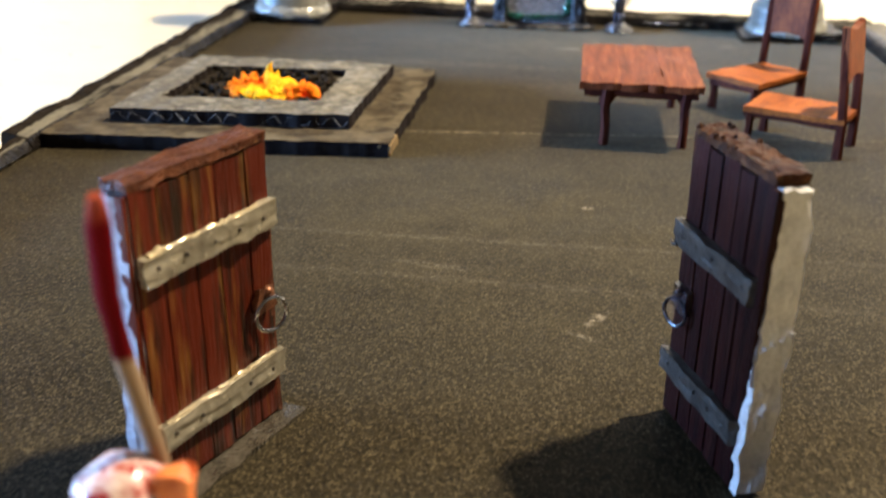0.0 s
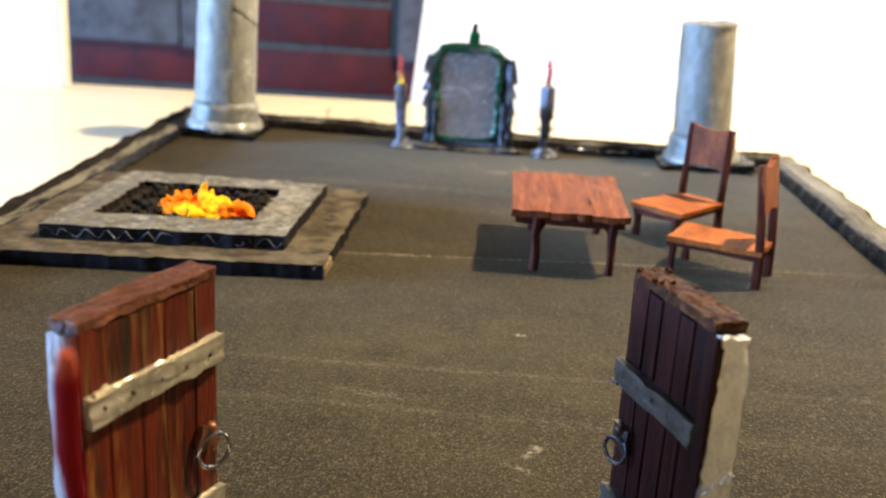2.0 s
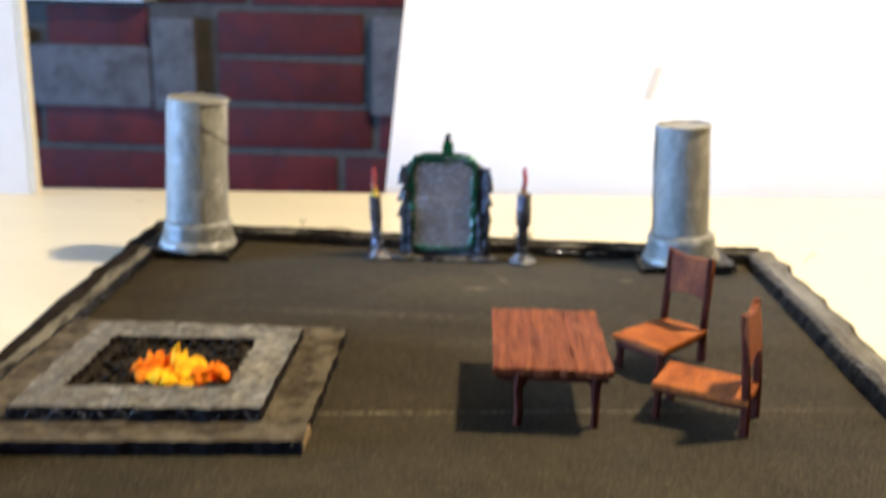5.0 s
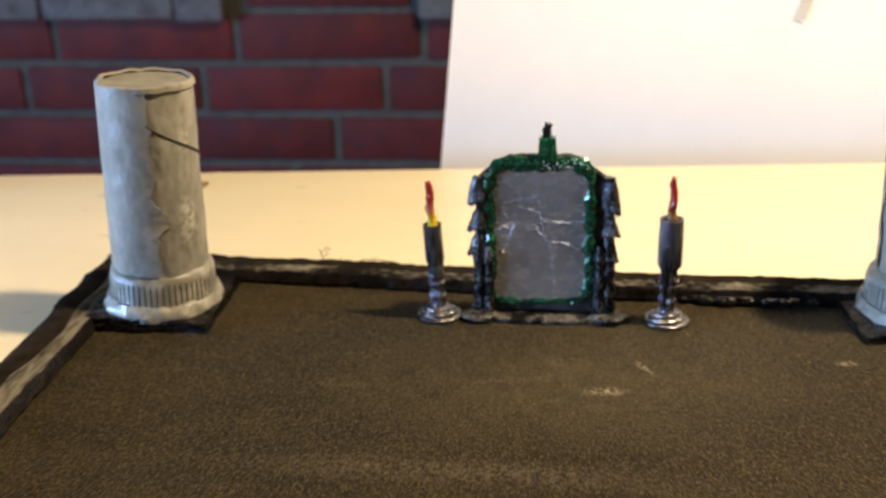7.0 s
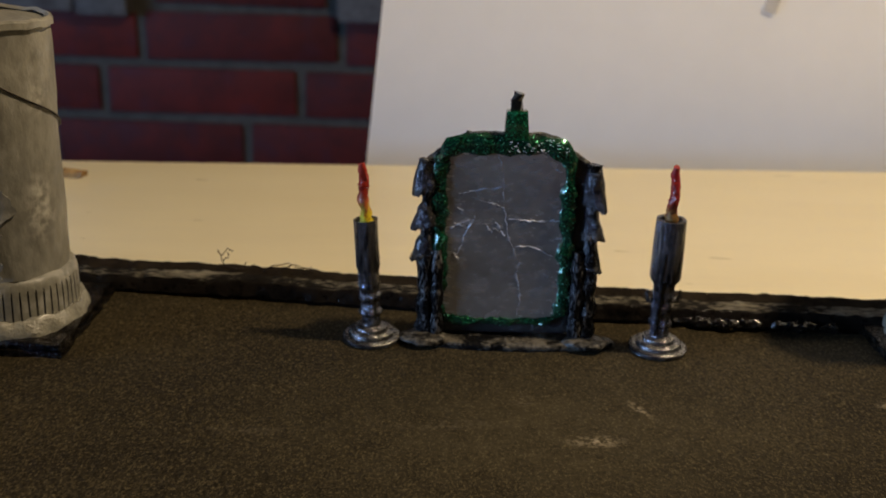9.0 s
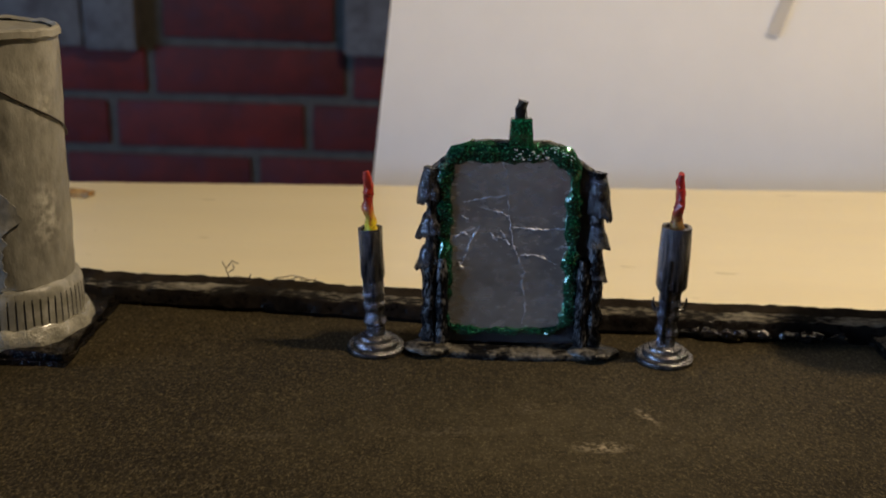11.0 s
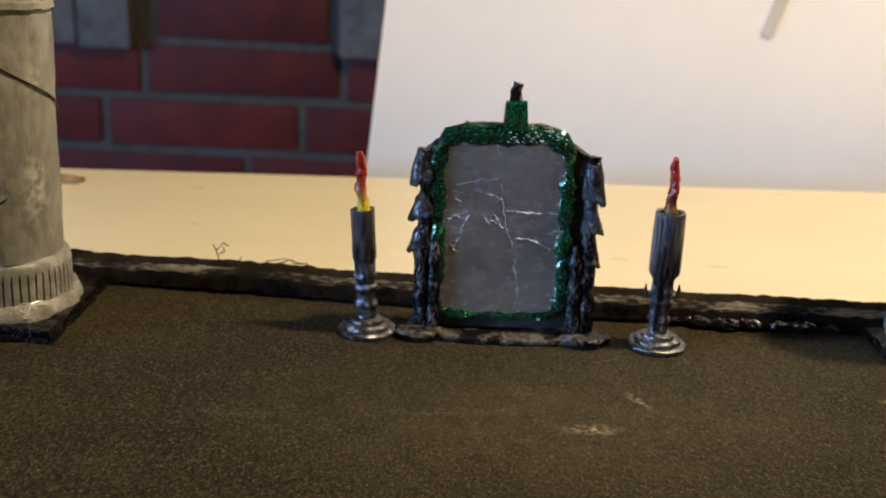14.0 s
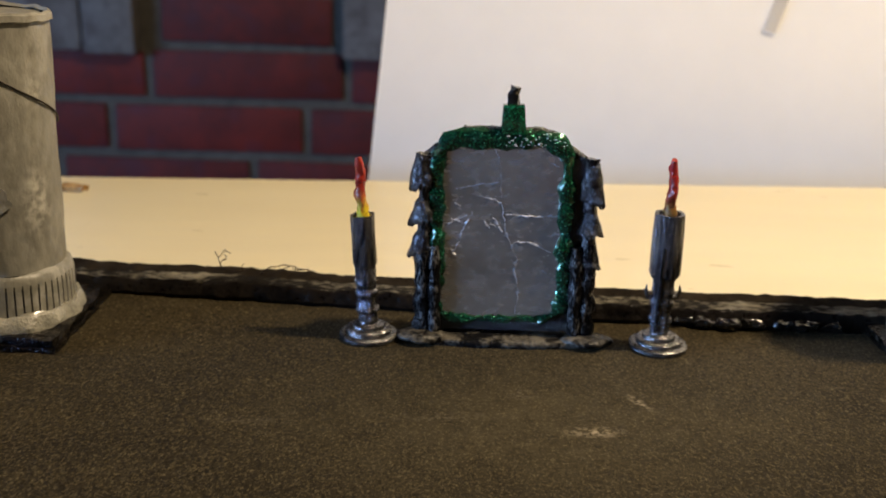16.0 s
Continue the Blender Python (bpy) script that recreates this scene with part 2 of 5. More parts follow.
M_CHAIR = mat("chair_dark_wood", (0.024, 0.0055, 0.004), (0.085, 0.020, 0.009), 160, 0.6, spec=0.08, bump=0.4, stretch=(1, 1, 0.35), per_object=0.1)
M_BACK = mat("chair_back_wood", (0.085, 0.021, 0.008), (0.24, 0.066, 0.018), 160, 0.6, spec=0.1, bump=0.4, stretch=(1.2, 1, 0.5), per_object=0.1)
M_SEAT = mat("chair_seat_wood", (0.13, 0.032, 0.007), (0.40, 0.115, 0.018), 120, 0.62, spec=0.12, bump=0.4, stretch=(0.4, 1.6, 1), per_object=0.1)
M_DOOR = speckle(mat("door_plank_paint", (0.024, 0.008, 0.004), (0.088, 0.0140, 0.0050), 260, 0.38, bump=0.8, dist=0.0006, stretch=(1.5, 1.5, 0.11), c3=(0.014, 0.011, 0.006),
                     amount=0.9, per_object=0.2, low=0.33, high=0.50, spec=0.14), (0.21, 0.100, 0.018), 300, 0.52, 0.55, 0.66, 3, (1.6, 1.6, 0.12))
# shade put into the plank colour of the door turned from the lamp
M_DOOR_SHADED = mat("shaded_door_plank_paint", (0.0050, 0.0014, 0.0012), (0.024, 0.0042, 0.0026), 300, 0.5, bump=0.8, dist=0.0006, stretch=(2.2, 2.2, 0.16), c3=(0.045, 0.013, 0.007),
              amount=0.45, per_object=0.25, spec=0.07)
M_GROOVE = mat("door_groove", (0.008, 0.006, 0.003), (0.026, 0.018, 0.008), 500, 0.6, spec=0.2)
M_DOORTOP = speckle(mat("door_edge_paint", (0.045, 0.015, 0.007), (0.13, 0.046, 0.020), 300, 0.45, bump=1.0, dist=0.0009, spec=0.12), (0.32, 0.17, 0.07), 700, 0.5, 0.60, 0.70, 4)
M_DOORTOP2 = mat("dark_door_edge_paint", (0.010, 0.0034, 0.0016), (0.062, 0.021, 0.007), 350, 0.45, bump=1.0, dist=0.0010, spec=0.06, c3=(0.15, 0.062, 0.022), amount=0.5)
M_BAND = mat("band_paint", (0.27, 0.235, 0.160), (0.44, 0.39, 0.275), 110, 0.24, metal=0.45, bump=0.6, dist=0.0009, c3=(0.16, 0.13, 0.09), amount=0.5)
# the pale upper edges paint the straps' glints into the colour
M_BAND = pale_tops(M_BAND, (0.66, 0.58, 0.40), low=0.3, high=0.8, scale=120, amount=0.9)
# strap colour darkened to carry the shade on that same door
M_BAND_SHADED = mat("shaded_band_paint", (0.030, 0.025, 0.020), (0.085, 0.074, 0.058), 160, 0.4, metal=0.2, bump=0.6, dist=0.0006)
M_RIDGE = mat("glossy_cream_paint", (0.42, 0.34, 0.19), (0.66, 0.56, 0.36), 300, 0.16, metal=0.35, bump=0.6, dist=0.0006, coat=0.4)
M_NAIL = mat("nail", (0.02, 0.016, 0.012), (0.06, 0.045, 0.03), 900, 0.5, metal=0.3)
M_FOAM = mat("bare_white_plaster", (0.50, 0.482, 0.445), (0.72, 0.70, 0.65), 240, 0.32, bump=0.8, dist=0.0008, coat=0.2, c3=(0.3, 0.28, 0.26), amount=0.35)
# darker copy of the white plaster: shade in the colour, plus washed flecks
M_FOAM_SHADED = mat("shaded_washed_plaster", (0.26, 0.25, 0.255), (0.40, 0.39, 0.385), 240, 0.5, bump=0.8, dist=0.0008, c3=(0.16, 0.12, 0.11), amount=0.5, spec=0.15)
M_BRONZE = mat("bronze_paint", (0.13, 0.05, 0.025), (0.30, 0.13, 0.06), 600, 0.3, metal=0.5, bump=0.5)
M_DARKBRONZE = mat("dark_bronze_gloss", (0.006, 0.005, 0.006), (0.045, 0.025, 0.020), 600, 0.15, metal=0.4, bump=0.8, dist=0.0005, coat=0.6)
M_WIRE = mat("steel_wire", (0.5, 0.5, 0.5), (0.75, 0.75, 0.74), 900, 0.2, metal=1.0, bump=0.1)
M_FILM = mat("clear_glue_film", (0.03, 0.025, 0.017), (0.08, 0.068, 0.048), 250, 0.14, bump=0.7, dist=0.0006, coat=0.6)
M_LUMP = mat("dark_glue_lump", (0.004, 0.0035, 0.003), (0.014, 0.012, 0.010), 420, 0.12, bump=0.8, dist=0.0006, coat=0.6, spec=0.3)
M_GUN = mat("gunmetal_paint", (0.012, 0.012, 0.015), (0.32, 0.315, 0.33), 420, 0.20, metal=0.85, bump=0.9, dist=0.0005, stretch=(3.4, 3.4, 0.4), low=0.42, high=0.62)
M_SILVER = mat("silver_paint", (0.035, 0.035, 0.037), (0.34, 0.33, 0.32), 520, 0.20, metal=0.85, bump=0.8, dist=0.0005, low=0.4, high=0.7)
M_FLAME = gradient("painted_candle_flame", [(0.36, (0.80, 0.62, 0.03)), (0.46, (0.60, 0.36, 0.05)), (0.55, (0.50, 0.12, 0.03)), (0.75, (0.30, 0.02, 0.012)), (1.0, (0.42, 0.03, 0.012))], 2, 0.4, 0.22)
M_FLAME2 = gradient("painted_dull_flame", [(0.10, (0.16, 0.12, 0.03)), (0.34, (0.30, 0.15, 0.04)), (0.55, (0.34, 0.03, 0.015)), (1.0, (0.42, 0.012, 0.015))], 2, 0.4, 0.2)
speckle(M_FLAME, (0.20, 0.012, 0.008), 900, 0.55, 0.50, 0.62, 2)
speckle(M_FLAME2, (0.14, 0.012, 0.008), 900, 0.8, 0.50, 0.62, 2)
M_STAFF = gradient("painted_staff", [(0.0, (0.20, 0.135, 0.075)), (0.70, (0.22, 0.15, 0.09)), (0.715, (0.070, 0.0008, 0.0020)), (0.955, (0.095, 0.0010, 0.0028)), (0.995, (0.26, 0.05, 0.025))], 2, 0.75, 0.004)
M_STAFF.node_tree.nodes["Principled BSDF"].inputs["Specular IOR Level"].default_value = 0.04
M_MINI = mat("splattered_white_paint", (0.42, 0.10, 0.07), (0.78, 0.62, 0.54), 330, 0.25, bump=0.5, dist=0.0006, c3=(0.36, 0.012, 0.01), amount=1.0, coat=0.4, low=0.38, high=0.56, fine=3)
M_ORANGE = mat("orange_paint", (0.55, 0.12, 0.03), (0.8, 0.26, 0.07), 500, 0.3, bump=0.4)
M_SCALE = pale_tops(mat("black_grey_paint", (0.003, 0.003, 0.0035), (0.012, 0.012, 0.013), 420, 0.20, bump=1.0, dist=0.0008, stretch=(2.2, 2.2, 0.5), spec=0.5, coat=0.25), (0.17, 0.168, 0.16),
                   low=0.0, high=0.9, scale=800, amount=0.6)
M_PLATE = mat("patchy_black_paint", (0.004, 0.004, 0.0045), (0.13, 0.12, 0.10), 190, 0.35, bump=1.0, dist=0.0007, low=0.46, high=0.62, fine=5, spec=0.25)
M_ROD = mat("scraped_black_paint", (0.004, 0.004, 0.005), (0.22, 0.215, 0.21), 360, 0.28, metal=0.4, bump=0.9, dist=0.0006, stretch=(1.6, 1.6, 0.5), low=0.53, high=0.68, fine=4)
M_FOIL = mat("scratched_foil", (0.32, 0.308, 0.30), (0.56, 0.55, 0.555), 60, 0.26, metal=0.7, bump=0.07, dist=0.0006, stretch=(0.8, 1, 1.5), fine=8)
# bluish streaks: highlights of faint wrinkles painted into the foil
speckle(M_FOIL, (0.34, 0.34, 0.40), 95, 0.5, 0.54, 0.70, 5, (0.35, 1, 2.4))
# pale blue puts the daylight on creases and glints into the colour
M_CRACK_GLINT = mat("foil_crease_glint", (0.40, 0.42, 0.50), (0.85, 0.88, 0.98), 900, 0.35, metal=0.1, bump=0.2)
M_LAMINATE = mat("cream_laminate", (0.72, 0.625, 0.39), (0.78, 0.685, 0.44), 30, 0.32, bump=0.06, dist=0.0002, stretch=(0.3, 1.5, 1))
M_PAPER = mat("white_paper", (0.85, 0.85, 0.85), (0.89, 0.89, 0.89), 12, 0.75, bump=0.08, dist=0.0006)
M_TAPE = mat("paper_tape", (0.70, 0.68, 0.65), (0.76, 0.74, 0.71), 200, 0.3, bump=0.2, alpha=0.6)
M_BOARD = mat("white_foam_board", (0.74, 0.74, 0.73), (0.80, 0.80, 0.80), 20, 0.6, bump=0.05)
# cream here is the lamp's warm light painted onto the white cut edge
M_EDGE_LAMPLIT = mat("lamplit_foam_edge", (0.66, 0.58, 0.42), (0.75, 0.67, 0.5), 200, 0.8)
M_BRICK = mat("red_brick", (0.054, 0.0044, 0.0027), (0.116, 0.0106, 0.0056), 22, 0.7, bump=0.5, dist=0.002, per_object=0.18, c3=(0.06, 0.012, 0.02), amount=0.5)
M_MORTAR = mat("mortar", (0.048, 0.044, 0.037), (0.090, 0.082, 0.070), 60, 0.9, bump=0.6, dist=0.002)
M_QUOIN = mat("grey_stone_block", (0.085, 0.078, 0.074), (0.145, 0.137, 0.132), 25, 0.8, bump=0.5, dist=0.002, c3=(0.06, 0.045, 0.045), amount=0.6, spec=0.15)
M_PALE = mat("pale_sill_paint", (0.55, 0.56, 0.58), (0.66, 0.67, 0.69), 15, 0.5, bump=0.1)
M_PLASTER = mat("room_plaster", (0.050, 0.045, 0.039), (0.070, 0.063, 0.055), 6, 0.9, bump=0.1, dist=0.002)
M_PARQUET = mat("room_floor_wood", (0.12, 0.07, 0.04), (0.2, 0.12, 0.07), 9, 0.5, bump=0.1, stretch=(0.3, 3, 1))
M_FIBRE = mat("brown_fibre", (0.014, 0.008, 0.004), (0.04, 0.022, 0.010), 900, 0.6)
M_SPLINT = mat("brown_wood_chip", (0.10, 0.040, 0.010), (0.46, 0.28, 0.10), 220, 0.7, bump=0.8, dist=0.0006)

M_GREEN = speckle(mat("green_varnish", (0.001, 0.022, 0.007), (0.005, 0.125, 0.040), 330, 0.15, metal=0.3, bump=0.9, dist=0.0007, coat=0.8), (0.03, 0.50, 0.24), 2200, 0.8, 0.58, 0.66, 2)

# glitter: tiny facets that tilt every which way in green varnish
M_GLITTER = mat("green_glitter", (0.002, 0.045, 0.025), (0.006, 0.14, 0.06), 700, 0.22, metal=0.5, bump=0.6, dist=0.0004, coat=0.8)
_n, _l = M_GLITTER.node_tree.nodes, M_GLITTER.node_tree.links
_v, _tc = _n.new("ShaderNodeTexVoronoi"), _n.new("ShaderNodeTexCoord")
_v.inputs["Scale"].default_value = 3800
_l.new(_tc.outputs["Object"], _v.inputs["Vector"])
_r = _n.new("ShaderNodeValToRGB")
_els = _r.color_ramp.elements
_els[0].position, _els[0].color = 0.35, (0.001, 0.022, 0.012, 1)
_els[1].position, _els[1].color = 0.72, (0.004, 0.105, 0.046, 1)
_e = _els.new(0.85)
_e.color = (0.012, 0.22, 0.09, 1)
_e = _els.new(0.95)
_e.color = (0.25, 0.8, 0.6, 1)
_l.new(_v.outputs["Color"], _r.inputs[0])
_l.new(_r.outputs[0], _n["Principled BSDF"].inputs["Base Color"])
_b = _n.new("ShaderNodeBump")
_b.inputs["Strength"].default_value, _b.inputs["Distance"].default_value = 0.35, 0.0003
_l.new(_v.outputs["Color"], _b.inputs["Height"])
_l.new(_b.outputs[0], _n["Principled BSDF"].inputs["Normal"])

M_FLOOR.node_tree.nodes["Principled BSDF"].inputs["Sheen Weight"].default_value = 0.20
M_FLOOR.node_tree.nodes["Principled BSDF"].inputs["Sheen Roughness"].default_value = 0.25
M_FLOOR.node_tree.nodes["Principled BSDF"].inputs["Sheen Tint"].default_value = (1.0, 0.86, 0.58, 1)
# two broad pale patches put the floor's bright sheen into its colour
ragged_patch(M_FLOOR, (0.004, -0.036, 2), (0.066, 0.034), 0.62, (0.100, 0.083, 0.046), 200, 0.40)
ragged_patch(M_FLOOR, (0.0, -0.225, 2), (0.14, 0.085), 0.60, (0.086, 0.070, 0.033), 120, 0.40)
for c, s, k in (((0.014, -0.040, 4), (0.0065, 0.0024), 1.0), ((0.024, -0.028, -62), (0.0046, 0.0014), 0.75), ((0.001, -0.026, 0), (0.004, 0.003), 0.22), ((-0.012, -0.036, 5), (0.016, 0.002), 0.16), ((0.022, -0.213, 20), (0.0018, 0.0013), 1.1),
                ((0.075, -0.023, 10), (0.004, 0.002), 0.7), ((0.024, -0.268, 60), (0.0045, 0.0015), 0.9), ((0.022, -0.275, -30), (0.004, 0.001), 0.6),
                ((-0.05, -0.04, 2), (0.012, 0.002), 0.12), ((0.0, -0.157, 6), (0.17, 0.0010), 0.65), ((0.0, -0.236, 1), (0.16, 0.0016), 0.14),
                ((0.0, -0.256, -1), (0.16, 0.0022), 0.10), ((-0.008, -0.25, -8), (0.010, 0.002), 0.35), ((0.03, -0.1, 3), (0.06, 0.008), 0.18),
                ((-0.02, -0.075, -2), (0.07, 0.006), 0.16)):
    ragged_patch(M_FLOOR, c, s, k)


# ---- builders ----
def part(name, bm, material, parent=None, label="", smooth=True):
    me = bpy.data.meshes.new(name)
    bmesh.ops.recalc_face_normals(bm, faces=bm.faces)
    bm.to_mesh(me)
    bm.free()
    for mm in (material if isinstance(material, (list, tuple)) else [material]):
        me.materials.append(mm)
    for p in me.polygons:
        p.use_smooth = smooth
    if smooth:
        me.set_sharp_from_angle(angle=radians(38))
    ob = new(name, me)
    ob.parent = parent
    if label:
        ob["label"] = label
    return ob


def thing(name, m, label, category, group=""):
    ob = new(name)
    ob.empty_display_size = 0.01
    ob.matrix_world = m
    return tagged(ob, label, category, group)


def box(bm, lo, hi, bevel=0.0, m=None, cuts=0):
    r = bmesh.ops.create_cube(bm, size=1)
    vs = r["verts"]
    size = [hi[i] - lo[i] for i in range(3)]
    bmesh.ops.scale(bm, vec=size, verts=vs)
    bmesh.ops.translate(bm, vec=[(hi[i] + lo[i]) / 2 for i in range(3)], verts=vs)
    es = list({e for v in vs for e in v.link_edges})
    if cuts:
        g = bmesh.ops.subdivide_edges(bm, edges=es, cuts=cuts, use_grid_fill=True)
        vs = list(set(vs) | {x for x in g["geom_inner"] if isinstance(x, bmesh.types.BMVert)})
    elif bevel:
        g = bmesh.ops.bevel(bm, geom=es, offset=bevel, segments=2, profile=0.6, affect="EDGES")
        vs = list(set(v for v in vs if v.is_valid) | set(g["verts"]))
    if m is not None:
        bmesh.ops.transform(bm, matrix=m, verts=[v for v in vs if v.is_valid])
    return vs


def ragged(bm, amount, scale, seed=0.0, verts=None):
    for v in verts or bm.verts:
        d = noise.noise_vector(v.co * scale + Vector((seed, seed * 1.7, seed * 0.3)))
        v.co += d * amount
    return bm


def lathe(bm, profile, seg=20, m=None, squash=1.0):
    rings = []
    for r, z in profile:
        ring = []
        for i in range(seg):
            a = 2 * math.pi * i / seg
            ring.append(bm.verts.new((r * math.cos(a), r * squash * math.sin(a), z)))
        rings.append(ring)
    for a, b in zip(rings, rings[1:]):
        for i in range(seg):
            bm.faces.new((a[i], a[(i + 1) % seg], b[(i + 1) % seg], b[i]))
    bm.faces.new(rings[0][::-1])
    bm.faces.new(rings[-1])
    if m is not None:
        bmesh.ops.transform(bm, matrix=m, verts=[v for r in rings for v in r])
    return bm


def tube(bm, pts, radii, seg=8, closed=False):
    pts = [Vector(p) for p in pts]
    n = len(pts)
    if not isinstance(radii, (list, tuple)):
        radii = [radii] * n
    rings, up = [], Vector((0.13, 0.21, 0.97))
    for i, p in enumerate(pts):
        d = (pts[(i + 1) % n] - pts[i - 1]) if closed else (pts[min(i + 1, n - 1)] - pts[max(i - 1, 0)])
        d.normalize()
        u = d.cross(up)
        if u.length < 0.1:
            u = d.cross(Vector((1, 0, 0)))
        u.normalize()
        w = d.cross(u)
        rings.append([bm.verts.new(p + (u * math.cos(2 * math.pi * k / seg) + w * math.sin(2 * math.pi * k / seg)) * radii[i]) for k in range(seg)])
    for i in range(n if closed else n - 1):
        a, b = rings[i], rings[(i + 1) % n]
        for k in range(seg):
            bm.faces.new((a[k], a[(k + 1) % seg], b[(k + 1) % seg], b[k]))
    if not closed:
        bm.faces.new(rings[0][::-1])
        bm.faces.new(rings[-1])
    return bm


def prism(bm, outline, y0, y1):
    """An outline in x and z, given thickness along y."""
    a = [bm.verts.new((x, y0, z)) for x, z in outline]
    b = [bm.verts.new((x, y1, z)) for x, z in outline]
    n = len(outline)
    bm.faces.new(a)
    bm.faces.new(b[::-1])
    for i in range(n):
        bm.faces.new((a[i], b[i], b[(i + 1) % n], a[(i + 1) % n]))
    return bm


def sheet(bm, x0, x1, y0, y1, nx, ny, height):
    grid = [[bm.verts.new((x0 + (x1 - x0) * i / nx, y0 + (y1 - y0) * j / ny, 0)) for i in range(nx + 1)] for j in range(ny + 1)]
    for row in grid:
        for v in row:
            v.co.z = height(v.co.x, v.co.y)
    for j in range(ny):
        for i in range(nx):
            bm.faces.new((grid[j][i], grid[j][i + 1], grid[j + 1][i + 1], grid[j + 1][i]))
    return bm


def structure(name, bm, material, label, category, smooth=False):
    return tagged(part(name, bm, material, None, "", smooth), label, category, kind="structure")


# ---- room ----
bm = bmesh.new()
box(bm, (-1.75, -2.05, -0.805), (1.85, 1.30, -0.755))
structure("floor", bm, M_PARQUET, "brown wooden floor of the room under the table", "floor")
bm = bmesh.new()
box(bm, (-1.75, -2.05, 1.7), (1.85, 1.30, 1.75))
structure("ceiling", bm, M_PLASTER, "plain painted ceiling above the table", "ceiling")
bm = bmesh.new()
box(bm, (1.7, -1.9, -0.755), (1.85, 1.115, 1.7))
structure("wall_east", bm, M_PLASTER, "plain plastered wall of the room", "wall")
bm = bmesh.new()
box(bm, (-1.75, -2.05, -0.755), (1.85, -1.9, 1.7))
structure("wall_south", bm, M_PLASTER, "plain plastered wall of the room", "wall")
bm = bmesh.new()
for lo, hi in (((-1.75, -1.9, -0.755), (-1.6, -1.15, 1.7)), ((-1.75, 0.05, -0.755), (-1.6, 1.115, 1.7)),
               ((-1.75, -1.15, -0.755), (-1.6, 0.05, 0.05)), ((-1.75, -1.15, 1.45), (-1.6, 0.05, 1.7))):
    box(bm, lo, hi)
structure("wall_west", bm, M_PLASTER, "plain plastered wall with a daylight window opening", "wall")

# ---- brick wall behind the table ----
bm = bmesh.new()
box(bm, (-1.75, 1.115, -0.755), (1.85, 1.30, 1.7))
wall_north = structure("wall_north", bm, M_MORTAR, "red brick wall with pale grey mortar and grey stone blocks", "wall")


# ---- table ----
table = thing("table", pose(0, 0, -0.755), "cream laminate table carrying the painted cardboard dungeon", "table")
bm = bmesh.new()
box(bm, (-0.75, -0.90, 0.726), (0.75, 0.0, 0.751), bevel=0.002, m=Matrix.Translation((0, 0.1537, 0)) @ Matrix.Rotation(radians(4.1), 4, "Z"))
part("tabletop", bm, M_LAMINATE, table)
for x, y in ((-0.68, -0.08), (0.68, 0.0), (-0.60, -0.76), (0.72, -0.64)):
    bm = bmesh.new()
    box(bm, (x - 0.022, y - 0.022, 0), (x + 0.022, y + 0.022, 0.727), bevel=0.003)
    part("leg", bm, M_LAMINATE, table)

# ---- white sheet and foam board behind the dungeon ----
paper = thing("paper_sheet", pose(-0.0636, 0.192, -0.20, -4, 5.4, 4), "plain white sheet hung upright behind the table edge", "paper")
bm = bmesh.new()
sheet(bm, 0, 0.62, 0, 0.62, 24, 24, lambda x, y: 0.0004 * noise.noise(Vector((x * 5, y * 5, 3))))
ext = bmesh.ops.extrude_face_region(bm, geom=bm.faces[:])
bmesh.ops.translate(bm, vec=(0, 0, 0.0006), verts=[g for g in ext["geom"] if isinstance(g, bmesh.types.BMVert)])
bmesh.ops.transform(bm, matrix=Matrix.Rotation(radians(90), 4, "X"), verts=bm.verts)
part("sheet", bm, M_PAPER, paper)
tape = thing("tape_strip", pose(-0.0636, 0.192, -0.20, -4, 5.4, 4) @ pose(0.1615, -0.00125, 0.2730, 0, 12, 0), "short strip of translucent tape stuck on the white sheet", "tape")
bm = bmesh.new()
box(bm, (-0.0028, -0.0002, -0.010), (0.0028, 0.0, 0.012), bevel=0.0)
part("strip", bm, M_TAPE, tape)
board = thing("foam_board", pose(-0.2335, 0.117, -0.004, 0, 0, 4), "white foam board standing upright on the table", "foam board")
bm = bmesh.new()
box(bm, (-0.30, 0.0, 0), (-0.0046, 0.006, 0.33), bevel=0.0004)
part("face", bm, M_BOARD, board)
bm = bmesh.new()
box(bm, (-0.0044, 0.0003, 0), (0.0, 0.0057, 0.33), bevel=0.0005)
part("edge", bm, M_EDGE_LAMPLIT, board, "cut edge of the foam board, coloured cream as lamplit")

# ---- dungeon base ----
base = thing("dungeon_base", pose(0, 0, -0.004), "dark painted cardboard dungeon floor with torn raised rims", "diorama base")
bm = bmesh.new()
sheet(bm, -0.142, 0.146, -0.355, 0.026, 96, 130,
      lambda x, y: 0.004 + 0.00012 * noise.noise(Vector((x * 60, y * 60, 0))) - 0.00025 * math.exp(-((y + 0.16 - 0.026 * x) / 0.0012) ** 2)
      - 0.0002 * math.exp(-((y + 0.236) / 0.001) ** 2))
for v in bm.verts:
    x, y = v.co.x, v.co.y
    t = (y + 0.355) / 0.381
    v.co.y += t * (0.0045 - 0.045 * x + (0.012 * max(0, -x - 0.02) if x < 0 else 0))
    if x < 0:
        v.co.x *= 0.915 + 0.085 * min(1, max(0, (y + 0.22) / 0.14))
edge = [e for e in bm.edges if e.is_boundary]
ext = bmesh.ops.extrude_edge_only(bm, edges=edge)
for g in ext["geom"]:
    if isinstance(g, bmesh.types.BMVert):
        g.co.z = 0.0002
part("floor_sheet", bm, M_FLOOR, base)


